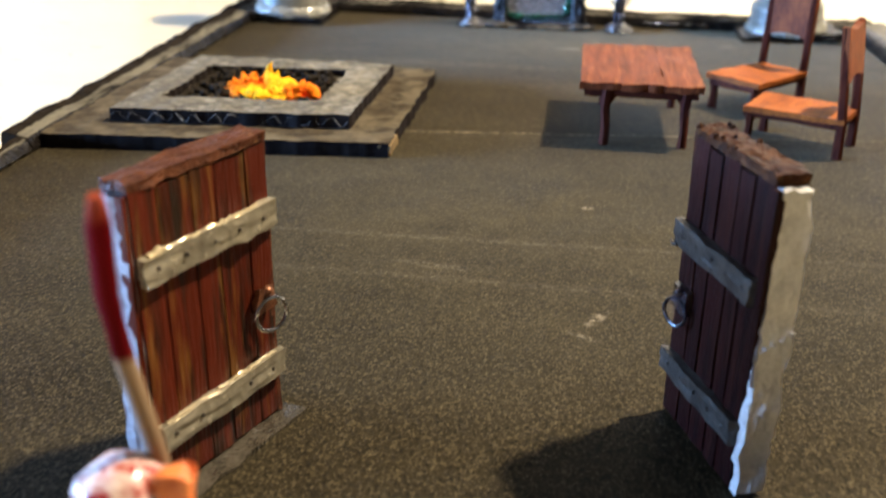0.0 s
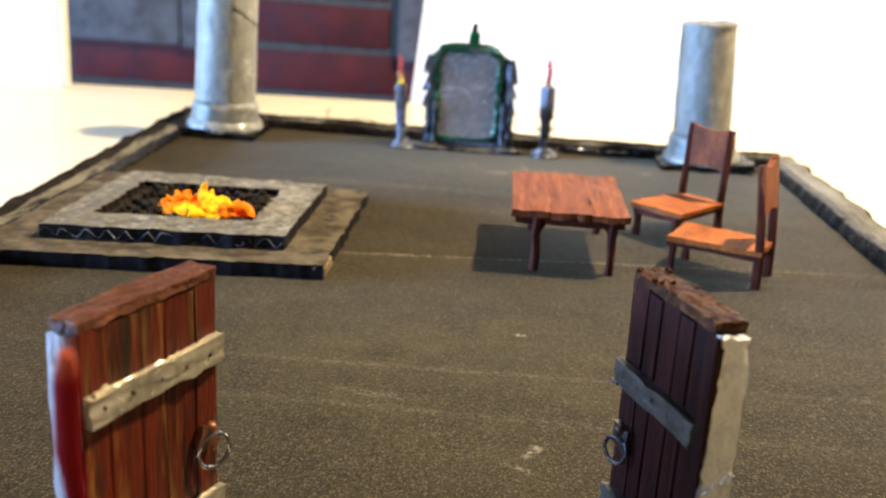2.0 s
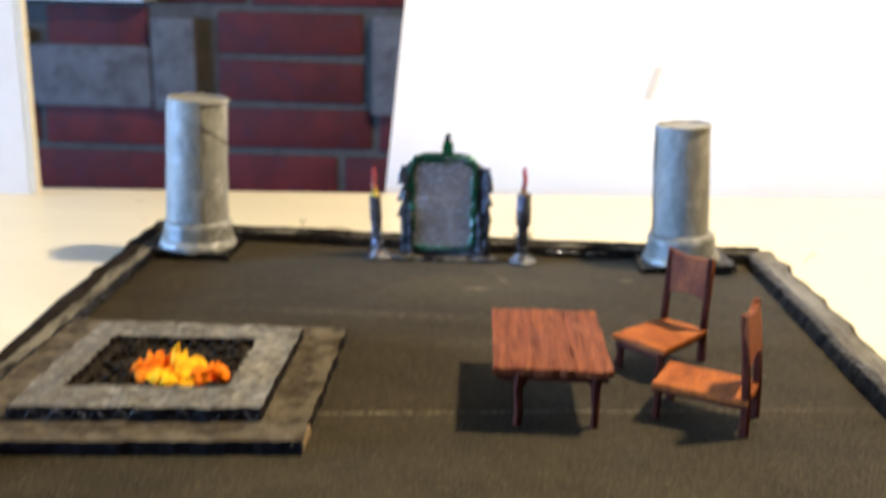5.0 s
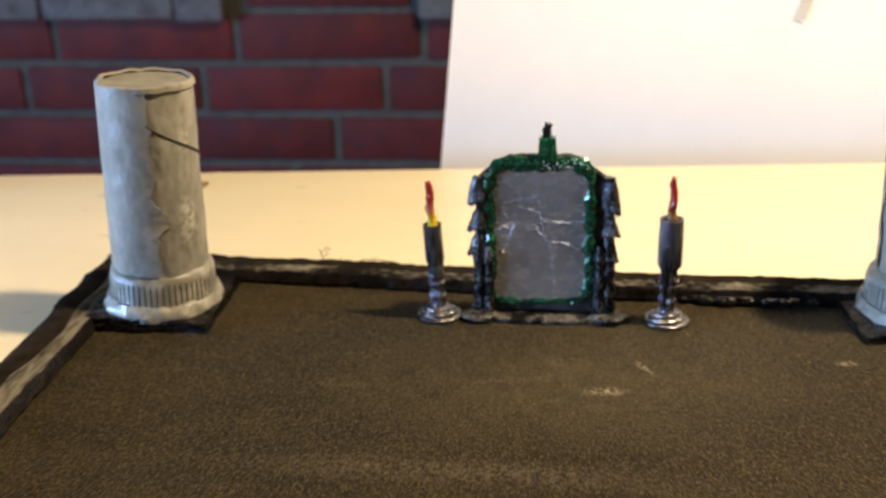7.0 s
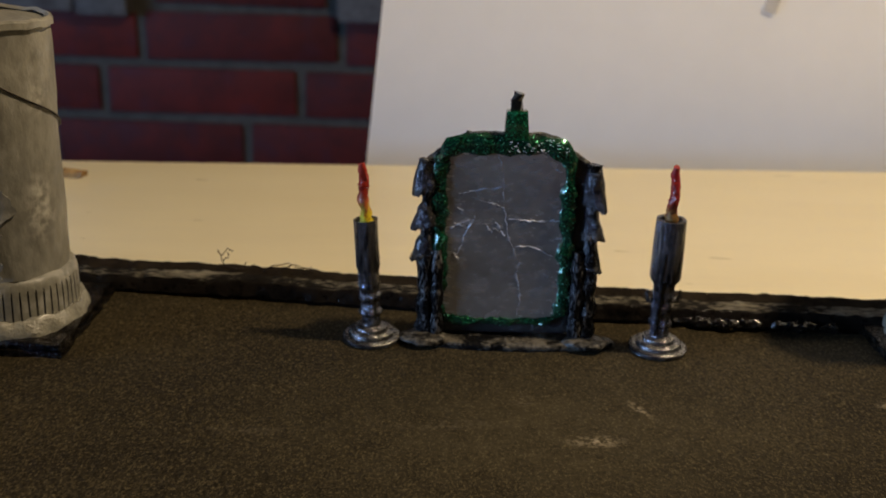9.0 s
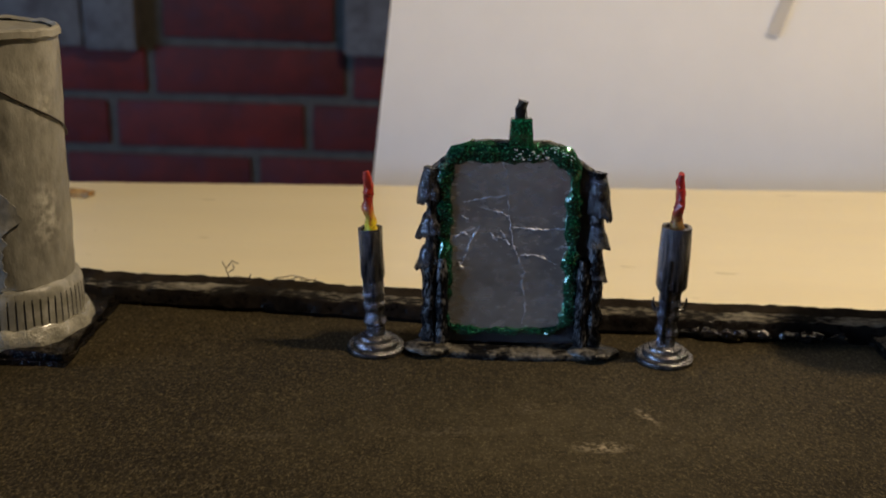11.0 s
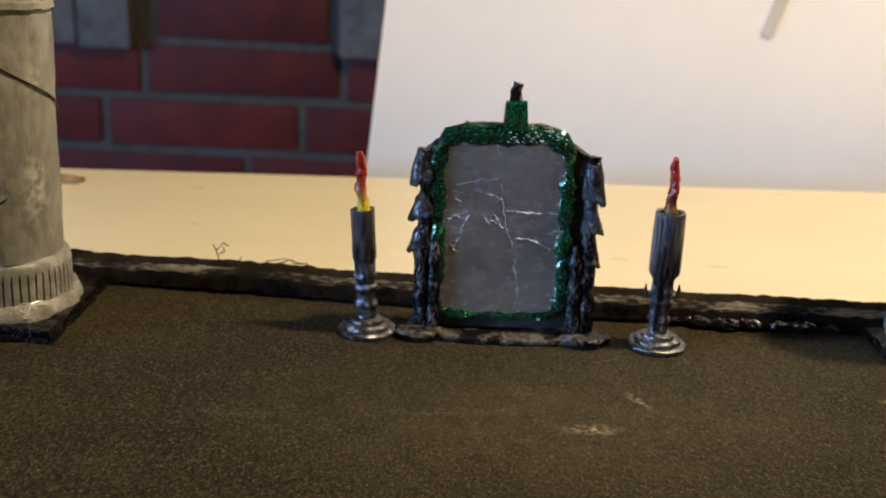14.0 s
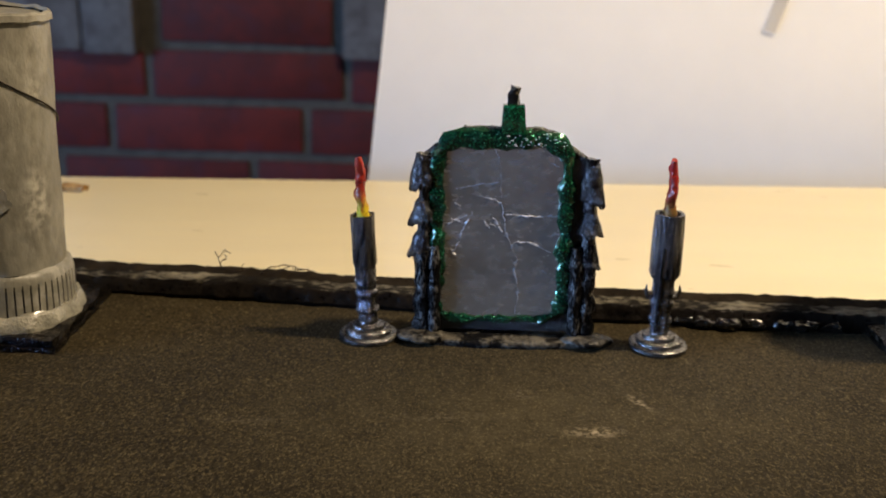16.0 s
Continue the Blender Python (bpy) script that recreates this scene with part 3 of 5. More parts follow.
def rim(a, b, width, height, seed, name="rim", end=None, grey=(3, 6), top=None, rough=1.0):
    """A torn strip of cardboard along the edge, from a to b, with a wavy top and a glued lower lip."""
    a, b = Vector((*a, 0.004)), Vector((*b, 0.004))
    d = (b - a)
    n = int(d.length / 0.0010)
    side = Vector((-d.y, d.x, 0)).normalized()
    bm = bmesh.new()
    rows = []
    for i in range(n + 1):
        t = i / n
        p = a + d * t
        h = height * (1 + 0.16 * noise.noise(Vector((t * d.length * 32, seed, 0))) + 0.05 * noise.noise(Vector((t * d.length * 130, seed, 4))))
        w = (width + ((end or width) - width) * t) * (1 + 0.18 * noise.noise(Vector((t * d.length * 70, seed + 9, 0))))
        o = 0.0008 * noise.noise(Vector((t * d.length * 120, seed + 4, 0)))
        g = 0.5 + 0.5 * noise.noise(Vector((t * d.length * 38, seed + 6, 2)))
        lump = rough * 0.0009 * max(0.0, noise.noise(Vector((t * d.length * 240, seed + 2, 7))))
        prof = ((o - lump, 0.0), (o - lump - 0.0004, h * 0.2), (o + 0.0002, h * 0.46), (o + 0.0006, h * 0.66), (o + 0.0011, h * 0.77), (w * (0.22 + 0.16 * g), h * 0.85),
                (w * (0.34 + 0.22 * g), h * 0.92), (w * (0.62 + 0.12 * g), h * 1.0), (w * 0.84, h * 1.05), (w - 0.0004, h * 0.95), (w, 0.0))
        rows.append([bm.verts.new(p + side * (s + rough * 0.0003 * noise.noise(Vector((t * d.length * 300, z * 900, seed + 1))))
                                  + Vector((0, 0, z + (rough * 0.0005 * noise.noise(Vector((t * d.length * 420, s * 500, seed))) if z else 0)))) for s, z in prof])
    for r0, r1 in zip(rows, rows[1:]):
        for k in range(len(r0) - 1):
            f = bm.faces.new((r0[k], r1[k], r1[k + 1], r0[k + 1]))
            f.material_index = 1 if grey[0] < k < grey[1] else 2 if k >= grey[1] else 0
        bm.faces.new((r0[-1], r1[-1], r1[0], r0[0]))
    bm.faces.new(rows[0])
    bm.faces.new(rows[-1][::-1])
    return part(name, bm, [M_RIM, top or M_RIMTOP, M_RIMBACK], base, "torn black cardboard rim with grey drybrushed streak")


rim((-0.138, 0.0240), (0.0, 0.0125), 0.0095, 0.0050, 1.0)
rim((-0.002, 0.0127), (0.138, 0.0075), 0.0092, 0.0054, 3.0)
rim((-0.1215, -0.354), (-0.1225, -0.195), 0.0040, 0.0040, 4.0, top=M_RIMSIDE)
rim((-0.1222, -0.198), (-0.1250, 0.0235), 0.0086, 0.0050, 5.0, end=0.0138, top=M_RIMSIDE, rough=0.6)
rim((0.1305, 0.0085), (0.1325, -0.354), 0.0122, 0.0062, 8.0, grey=(4, 8), top=M_RIMPALE, rough=0.35)


for k, (x, y, q) in enumerate(((0.0455, 0.0068, 1.0), (0.0500, 0.0062, 1.25), (0.0560, 0.0066, 1.1), (0.0625, 0.0060, 0.8), (0.0680, 0.0064, 1.3), (0.0745, 0.0058, 0.9), (0.0405, 0.0072, 0.7))):
    bm = bmesh.new()
    bmesh.ops.create_icosphere(bm, subdivisions=3, radius=1)
    bmesh.ops.scale(bm, vec=(0.0026 * q, 0.0012 * q, 0.0009 * q), verts=bm.verts)
    bmesh.ops.translate(bm, vec=(x, y + 0.0030, 0.0056), verts=bm.verts)
    ragged(bm, 0.0009, 420, k)
    ragged(bm, 0.0007, 1100, k + 20)
    part("glue_lump", bm, M_LUMP, base, "glossy dried lump of dark glue")


# ---- pillars ----
def pillar(name, m, tube_r, cap_r, height, plinth, seed, label, wound=False, seam_at=250):
    """A cap glued on a square plinth with a paper tube, narrowing upwards, standing in it."""
    def narrowed(bm):
        for v in bm.verts:
            k = 1 - 0.065 * v.co.z / height
            v.co.x, v.co.y = v.co.x * k, v.co.y * k
        return bm


    t = thing(name, m, label, "pillar", "corner pillars of the dungeon")
    bm = bmesh.new()
    box(bm, (-plinth[0] / 2, -plinth[1] / 2, 0), (plinth[0] / 2, plinth[1] / 2, 0.0017), cuts=14)
    box(bm, (-plinth[0] / 2 + 0.0004, -plinth[1] / 2 + 0.0007, 0.0018), (plinth[0] / 2 - 0.0006, plinth[1] / 2 - 0.0004, 0.0034), cuts=14)
    ragged(bm, 0.0007, 200, seed)
    ragged(bm, 0.0005, 620, seed + 3)
    part("plinth", bm, M_BLACK, t, "glossy black plinth")
    bm = bmesh.new()
    n = 448
    rings = []
    for r, z, groove in ((cap_r * 1.03, 0.0030, 0), (cap_r * 1.04, 0.0050, 0), (cap_r * 1.0, 0.0056, 0.3), (cap_r * 0.985, 0.0062, 1), (cap_r * 0.965, 0.0118, 1),
                         (cap_r * 0.955, 0.0126, 0.2), (cap_r * 0.93, 0.0140, 0), (cap_r * 0.86, 0.0150, 0), (tube_r * 0.9, 0.0152, 0)):
        ring = []
        for i in range(n):
            a = 2 * math.pi * i / n
            rr = r - groove * (0.0006 if i % 8 == 0 else 0) + 0.0003 * noise.noise(Vector((math.cos(a) * 3, math.sin(a) * 3, z * 300 + seed)))
            ring.append(bm.verts.new((rr * math.cos(a), rr * math.sin(a), z)))
        rings.append(ring)
    for a, b in zip(rings, rings[1:]):
        for i in range(n):
            f = bm.faces.new((a[i], a[(i + 1) % n], b[(i + 1) % n], b[i]))
            f.material_index = 1 if a is rings[3] and (i % 8 == 0 or i % 8 == 7) and noise.noise(Vector((i * 0.7, seed, 1))) > -0.35 else 0
    bm.faces.new(rings[0][::-1])
    bm.faces.new(rings[-1])
    part("bottle_cap", bm, [M_CAP, M_RIB], t, "grey-painted ribbed bottle cap")
    bm = bmesh.new()
    n = 90
    rings = [[] for _ in range(6)]
    for i in range(n):
        a = 2 * math.pi * i / n
        p = Vector((math.cos(a), math.sin(a), 0))
        g = 0.5 + 0.5 * noise.noise(p * 2.2 + Vector((seed, 0, 3))) + 0.25 * noise.noise(p * 9 + Vector((0, seed, 3)))
        for ring, (r, z) in zip(rings, ((cap_r * 0.97, 0.0028), (cap_r + 0.0008 + 0.0016 * g, 0.0028), (cap_r + 0.0010 + 0.0013 * g, 0.0040 + 0.0004 * g), (cap_r + 0.0006 + 0.0004 * g, 0.0052 + 0.0012 * g),
                                        (cap_r + 0.0002, 0.0058 + 0.0014 * g), (cap_r * 0.95, 0.0058 + 0.0010 * g))):
            ring.append(bm.verts.new(p * r + Vector((0, 0, z))))
    for a, b in zip(rings, rings[1:] + rings[:1]):
        for i in range(n):
            bm.faces.new((a[i], a[(i + 1) % n], b[(i + 1) % n], b[i]))
    ragged(bm, 0.0008, 300, seed)
    ragged(bm, 0.0003, 900, seed)
    part("glue_bead", bm, M_GLUE, t, "lumpy painted bead of glue round the cap")
    bm = bmesh.new()
    n, k = 96, 48
    rings = []
    for j in range(k + 1):
        z = 0.0148 + (height - 0.0148) * j / k
        ring = []
        for i in range(n):
            a = 2 * math.pi * i / n
            p = Vector((math.cos(a), math.sin(a), 0))
            # a wrapped seam, a spiral crease and dents
            d = 0.0004 * noise.noise(Vector((p.x * 2, p.y * 2, z * 60 + seed))) + 0.00018 * noise.noise(Vector((p.x * 7, p.y * 7, z * 300 + seed)))
            seam = math.atan2(math.sin(a - radians(seam_at + 4) - 0.15 * math.sin(z * 160)), math.cos(a - radians(seam_at + 4) - 0.15 * math.sin(z * 160)))
            d += 0.0003 * max(0, 1 - abs(seam) / 0.09) if seam < 0 else 0.0003 * max(0, 1 - abs(seam) / 0.6)
            ring.append(bm.verts.new(p * (tube_r + d) + Vector((0, 0, z))))
        rings.append(ring)
    for grow, z in ((0.0007, height + 0.0002), (0.0006, height + 0.0014), (-0.0002, height + 0.0018), (-0.0010, height + 0.0012)):
        rings.append([bm.verts.new((v.co.x * (1 + grow / tube_r), v.co.y * (1 + grow / tube_r), z + 0.0005 * noise.noise(Vector((v.co.x * 300, v.co.y * 300, seed)))))
                      for v in rings[k]])
    for a, b in zip(rings, rings[1:]):
        for i in range(n):
            bm.faces.new((a[i], a[(i + 1) % n], b[(i + 1) % n], b[i]))
    bm.faces.new(rings[0][::-1])
    part("tube", narrowed(bm), M_PEELED if wound else M_PILLAR, t, "crumpled paper tube painted grey")
    bm = bmesh.new()
    lo, hi = 0.0158, height + 0.0002
    flap = []
    for j in range(81):
        z = lo + (hi - lo) * j / 80
        end = seam_at + 7 * noise.noise(Vector((z * 150, seed, 1))) + 6 * noise.noise(Vector((z * 620, seed, 4))) + (18 * math.exp(-((z - 0.0300) / (0.0045 if z > 0.03 else 0.0022)) ** 2) if wound else 0)
        row = []
        for i in range(25):
            a = radians(150 + (end - 150) * i / 24)
            lift = 0.00030 + 0.00035 * (i / 24) ** 8 + 0.0002 * noise.noise(Vector((math.cos(a) * 3, z * 160, seed + 8)))
            row.append([(tube_r + lift + q) * math.cos(a) for q in (0, 0.0003)] + [(tube_r + lift + q) * math.sin(a) for q in (0, 0.0003)] + [z])
        flap.append(row)
    inner = [[bm.verts.new((r[0], r[2], r[4])) for r in row] for row in flap]
    outer = [[bm.verts.new((r[1], r[3], r[4])) for r in row] for row in flap]
    for j in range(80):
        for i in range(24):
            bm.faces.new((outer[j][i], outer[j][i + 1], outer[j + 1][i + 1], outer[j + 1][i]))
            bm.faces.new((inner[j][i], inner[j + 1][i], inner[j + 1][i + 1], inner[j][i + 1]))
        bm.faces.new((outer[j][24], inner[j][24], inner[j + 1][24], outer[j + 1][24]))
        bm.faces.new((inner[j][0], outer[j][0], outer[j + 1][0], inner[j + 1][0]))
    for i in range(24):
        bm.faces.new((inner[0][i], inner[0][i + 1], outer[0][i + 1], outer[0][i]))
        bm.faces.new((outer[80][i], outer[80][i + 1], inner[80][i + 1], inner[80][i]))
    part("paper_flap", narrowed(bm), M_PILLAR, t, "ragged overlapping edge of the wrapped paper")
    if wound:
        bm = bmesh.new()
        line = []
        for i in range(33):
            a = radians(288 + 100 * i / 32)
            line.append(((tube_r + 0.00025) * math.cos(a), (tube_r + 0.00025) * math.sin(a), 0.0572 - 0.0132 * (i / 32) + 0.0016 * math.sin(math.pi * i / 32) * (i / 32 - 0.6)))
        tube(bm, line, 0.00022, 6)
        part("wrap_line", narrowed(bm), M_NAIL, t, "dark paper edge wound round the tube")
    bm = bmesh.new()
    lathe(bm, ((tube_r * 0.95, height - 0.0012), (tube_r * 0.95, height + 0.0008)), 32)
    ragged(bm, 0.0003, 200, seed)
    part("top_disc", narrowed(bm), M_PILLAR, t)
    return t


pillar("pillar", pose(-0.1100, 0.002, 0, 0, 2.2, 0), 0.0132, 0.0150, 0.0655, (0.035, 0.034), 2.0, "grey-painted paper tube pillar in a bottle cap", wound=True, seam_at=289)
pillar("pillar", pose(0.1020, 0.004, 0, 0, -3.6, 3), 0.0120, 0.0150, 0.0600, (0.040, 0.032), 7.0, "shorter grey-painted tube pillar behind the chairs", seam_at=178)

# ---- fire pit ----
pit = thing("fire_pit", pose(-0.0750, -0.151, 0), "two-tier grey stone fire pit with painted orange flames", "fire pit")


def card_slab(name, x0, x1, y0, y1, z0, z1, hole, material, seed, skew=0.0):
    """A cardboard slab with an uneven outline and, where given, a hole through it."""
    bm = bmesh.new()
    nx, ny = 64, 52
    xs = [x0 + (x1 - x0) * i / nx for i in range(nx + 1)]
    ys = [y0 + (y1 - y0) * j / ny for j in range(ny + 1)]
    keep = lambda x, y: not (hole and hole[0] < x < hole[1] and hole[2] < y < hole[3])
    vs = {}
    for i, x in enumerate(xs):
        for j, y in enumerate(ys):
            d = 0.0009 * noise.noise(Vector((x * 130, y * 130, seed))) + 0.0006 * noise.noise(Vector((x * 480, y * 480, seed + 8)))
            slant = skew * (x - x1) * (y1 - y) / (y1 - y0)
            near = hole and hole[0] - 0.003 < x < hole[1] + 0.003 and hole[2] - 0.003 < y < hole[3] + 0.003
            d += 0.0016 * noise.noise(Vector((x * 300, y * 300, seed + 9))) if near else 0
            vs[i, j] = bm.verts.new((x + d, y + slant + 0.0009 * noise.noise(Vector((x * 130, y * 130, seed + 5))) + 0.0006 * noise.noise(Vector((x * 480, y * 480, seed + 6))), z1 + 0.0003 * noise.noise(Vector((x * 170, y * 170, seed + 2)))))
    for i in range(nx):
        for j in range(ny):
            if keep((xs[i] + xs[i + 1]) / 2, (ys[j] + ys[j + 1]) / 2):
                bm.faces.new((vs[i, j], vs[i + 1, j], vs[i + 1, j + 1], vs[i, j + 1]))
    bmesh.ops.delete(bm, geom=[v for v in bm.verts if not v.link_faces], context="VERTS")
    ext = bmesh.ops.extrude_edge_only(bm, edges=[e for e in bm.edges if e.is_boundary])
    side = [g for g in ext["geom"] if isinstance(g, bmesh.types.BMFace)]
    for g in ext["geom"]:
        if isinstance(g, bmesh.types.BMVert):
            g.co.z = z0
    bmesh.ops.recalc_face_normals(bm, faces=bm.faces)
    for f in side:
        f.material_index = 1
    return part(name, bm, [material, M_SIDE], pit)


card_slab("lower_slab", -0.0475, 0.0450, -0.0345, 0.0490, 0.0, 0.0040, None, M_SLAB, 1.0, 0.085)
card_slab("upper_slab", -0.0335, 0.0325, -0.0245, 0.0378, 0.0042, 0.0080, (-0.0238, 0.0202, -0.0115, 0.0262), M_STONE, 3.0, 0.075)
# upper slab: paler along the right edge, darker brown over the left
ragged_patch(M_STONE, (0.0262, 0.006, 4), (0.0062, 0.036), 0.75, (0.33, 0.30, 0.225), 260)
ragged_patch(M_STONE, (-0.026, -0.006, 4), (0.016, 0.042), 0.65, (0.080, 0.066, 0.048), 200)
ragged_patch(M_SLAB, (0.0385, 0.010, 0), (0.0050, 0.040), 0.95, (0.016, 0.011, 0.006), 260)
ragged_patch(M_SLAB, (-0.004, -0.0315, 4.5), (0.045, 0.0040), 0.7, (0.016, 0.011, 0.006), 260)
bm = bmesh.new()
box(bm, (0.0415, -0.0345, 0.0004), (0.0455, -0.0240, 0.0032), cuts=8)
for v in bm.verts:
    if v.co.x < 0.043:
        v.co.y = -0.0345 + (v.co.y + 0.0345) * 0.25
ragged(bm, 0.0005, 500, 4)
part("bare_corner", bm, M_BARECARD, pit, "torn corner of bare brown cardboard")
# the flutes that show between the liners of the upper slab's cut front edge
n = 72
pts = [(-0.0330 + 0.0650 * i / n, -0.0249 - 0.075 * 0.0650 * (1 - i / n) + 0.0004 * noise.noise(Vector((i * 0.3, 3.8, 0))), 0.0060 + 0.0013 * math.sin(i * 1.05 + 1.8 * noise.noise(Vector((i * 0.21, 2.9, 3)))))
       for i in range(n + 1)]
bm = tube(bmesh.new(), pts, [1.1 * max(0.00002, 0.00008 + 0.0003 * noise.noise(Vector((i * 0.31, 2, 3.8)))) for i in range(n + 1)], 5)
part("flute", bm, M_FLUTE, pit)
bm = bmesh.new()
sheet(bm, -0.0255, 0.0205, -0.0155, 0.0300, 46, 44, lambda x, y: 0.0056 + 0.0011 * noise.noise(Vector((x * 420, y * 420, 1))) + 0.0007 * noise.noise(Vector((x * 900, y * 900, 4))))
part("coal_bed", bm, M_COAL, pit, "black charred gravel bed")
rng = random.Random(4)
for i in range(130):
    bm = bmesh.new()
    bmesh.ops.create_icosphere(bm, subdivisions=2, radius=rng.uniform(0.0005, 0.0013))
    ragged(bm, 0.0006, 900, i)
    bmesh.ops.translate(bm, vec=(rng.uniform(-0.0225, 0.0180), rng.uniform(-0.0120, 0.0275), 0.0068), verts=bm.verts)
    part("coal", bm, M_COAL, pit, smooth=False)


def flame_tongue(bm, x, y, h, r, lean, seed):
    pts, rad = [], []
    for i in range(9):
        t = i / 8
        pts.append((x + lean[0] * t * t + 0.0010 * noise.noise(Vector((t * 3, seed, 0))), y + lean[1] * t * t + 0.0008 * noise.noise(Vector((t * 3, seed, 5))), 0.0062 + h * t))
        rad.append(r * (0.75 + 1.1 * t - 1.8 * t * t) if t < 1 else 0.0001)
    tube(bm, pts, [max(0.00015, q) for q in rad], 9)


rng = random.Random(11)
for i in range(52):
    a, q = rng.uniform(0, 2 * math.pi), math.sqrt(rng.uniform(0, 1))
    x, y = 0.0135 * q * math.cos(a), 0.0078 * q * math.sin(a) - 0.0035
    h = 0.0036 + 0.0016 * rng.random() + 0.0062 * math.exp(-((x + 0.0035) / 0.0022) ** 2 - ((y + 0.001) / 0.004) ** 2) + 0.0016 * math.exp(-((x - 0.009) / 0.003) ** 2)
    h -= 0.0016 * max(0.0, -y / 0.0113)
    bm = bmesh.new()
    flame_tongue(bm, x + 0.0044, y + 0.0016, h, rng.uniform(0.0018, 0.0028), (rng.uniform(-0.0022, 0.0022), rng.uniform(-0.0014, 0.0014)), i * 3.7)
    ragged(bm, 0.0006, 500, i)
    part("flame", bm, M_FIREY if abs(x + 0.0015) < 0.0062 and rng.random() < 0.85 else M_FIRE, pit)


# ---- small table and chairs ----
small_table = thing("dining_table", pose(0.0347, -0.1340, 0, 0, 0, 0.0), "miniature red-brown wooden table on four legs", "table")
for x0, x1 in ((-0.0163, -0.00558), (-0.00545, 0.0056), (0.00573, 0.0162)):
    bm = bmesh.new()
    box(bm, (x0, -0.0312, 0.0160), (x1, 0.0175, 0.0180), cuts=7)
    for v in bm.verts:
        if v.co.y < -0.0302:
            v.co.z -= 0.0004
            v.co.y += 0.0011 * noise.noise(Vector((v.co.x * 420, 1, 0)))
    ragged(bm, 0.0005, 330, x0 * 500)
    part("plank", bm, M_TABLE, small_table)
for x in (-0.0090, 0.0120):
    for y in (-0.0285, 0.0140):
        bm = bmesh.new()
        tube(bm, [(x, y, 0), (x + 0.0002, y, 0.005), (x - 0.0002, y, 0.010), (x, y, 0.0160)], [0.0013, 0.0012, 0.0014, 0.0019], 7)
        ragged(bm, 0.0004, 420, x * 99 + y)
        part("leg", bm, M_CHAIR, small_table)
        side = 1 if x < 0 else -1
        bm = prism(bmesh.new(), [(x, 0.0108), (x + side * 0.0009, 0.0111), (x + side * 0.0024, 0.0135), (x + side * 0.0026, 0.0156), (x, 0.0156)], y - 0.0006, y + 0.0006)
        ragged(bm, 0.0002, 500, y)
        part("bracket", bm, M_CHAIR, small_table)
for y in (-0.0288, 0.0142):
    bm = bmesh.new()
    box(bm, (-0.0150, y - 0.0008, 0.0136), (0.0152, y + 0.0008, 0.0160), cuts=9)
    ragged(bm, 0.0006, 380, y * 70)
    part("apron", bm, M_CHAIR, small_table)


def chair(m, label, seed=0.0, lean=0.0):
    """The back is at +y, the seat runs to -y; lean bends the back over the seat."""
    c = thing("dining_chair", m, label, "chair", "chairs by the small table")
    w, d, h = 0.0074, 0.0250, 0.0105
    bm = bmesh.new()
    box(bm, (-w - 0.0012, -d, h - 0.0012), (w + 0.0012, 0.0014, h + 0.0003), cuts=5)
    for v in bm.verts:
        v.co.x *= 1 + 0.10 * max(0, -v.co.y / d)
    ragged(bm, 0.0005, 300, seed)
    part("seat", bm, M_SEAT, c, "worn orange wooden seat")
    for x in (-w, w):
        bm = bmesh.new()
        tube(bm, [(x, 0.0010, 0), (x, 0.0008, 0.009), (x, 0.0012 - 0.3 * lean, 0.018), (x * 0.97, 0.0020 - lean, 0.0345)], [0.0014, 0.0013, 0.0012, 0.0011], 6)
        ragged(bm, 0.0003, 400, seed + x)
        part("rear_post", bm, M_CHAIR, c)
        bm = bmesh.new()
        tube(bm, [(x, -d + 0.0016, 0), (x * 0.98, -d + 0.0018, 0.005), (x, -d + 0.0016, h - 0.001)], [0.0014, 0.0011, 0.0014], 6)
        ragged(bm, 0.0003, 400, seed + x + 3)
        part("front_leg", bm, M_CHAIR, c)
    bm = bmesh.new()
    out = [(-w - 0.0008, 0.0198), (-w * 0.55, 0.0212), (0, 0.0218), (w * 0.55, 0.0212), (w + 0.0008, 0.0198), (w + 0.0009, 0.0345), (w * 0.5, 0.0338), (0, 0.0334),
           (-w * 0.5, 0.0338), (-w - 0.0009, 0.0348)]
    prism(bm, out, 0.0006, 0.0024)
    bmesh.ops.transform(bm, matrix=Matrix.Translation((0, -0.0006, 0)) @ Matrix.Rotation(radians(-2), 4, "X"), verts=bm.verts)
    for v in bm.verts:
        v.co.y -= lean * (0.3 + 0.7 * (v.co.z - 0.018) / 0.0165)
    bmesh.ops.subdivide_edges(bm, edges=bm.edges[:], cuts=2)
    ragged(bm, 0.0003, 500, seed + 6)
    part("backrest", bm, M_BACK, c, "dark backrest board with an arched lower edge")
    for lo, hi in (((-w - 0.0006, -d + 0.0002, h - 0.0030), (w + 0.0006, -d + 0.0018, h - 0.0010)), ((-w - 0.0008, -d + 0.0018, h - 0.0026), (-w + 0.0006, 0.0004, h - 0.0010)),
                   ((w - 0.0006, -d + 0.0018, h - 0.0026), (w + 0.0008, 0.0004, h - 0.0010)), ((-w, -0.0006, h - 0.0028), (w, 0.0008, h - 0.0010))):
        bm = bmesh.new()
        box(bm, lo, hi, cuts=3)
        ragged(bm, 0.0004, 420, seed + lo[0] * 200)
        part("rail", bm, M_CHAIR, c)
    return c


chair(pose(0.0893, -0.1577, 0, 0, 0, -116), "miniature dark wooden chair with orange seat, turned sideways to the table", seed=1.0, lean=0.0040)
chair(pose(0.0808, -0.1055, 0, 0, 0, -43), "miniature dark wooden chair with orange seat, facing the table", seed=4.0)


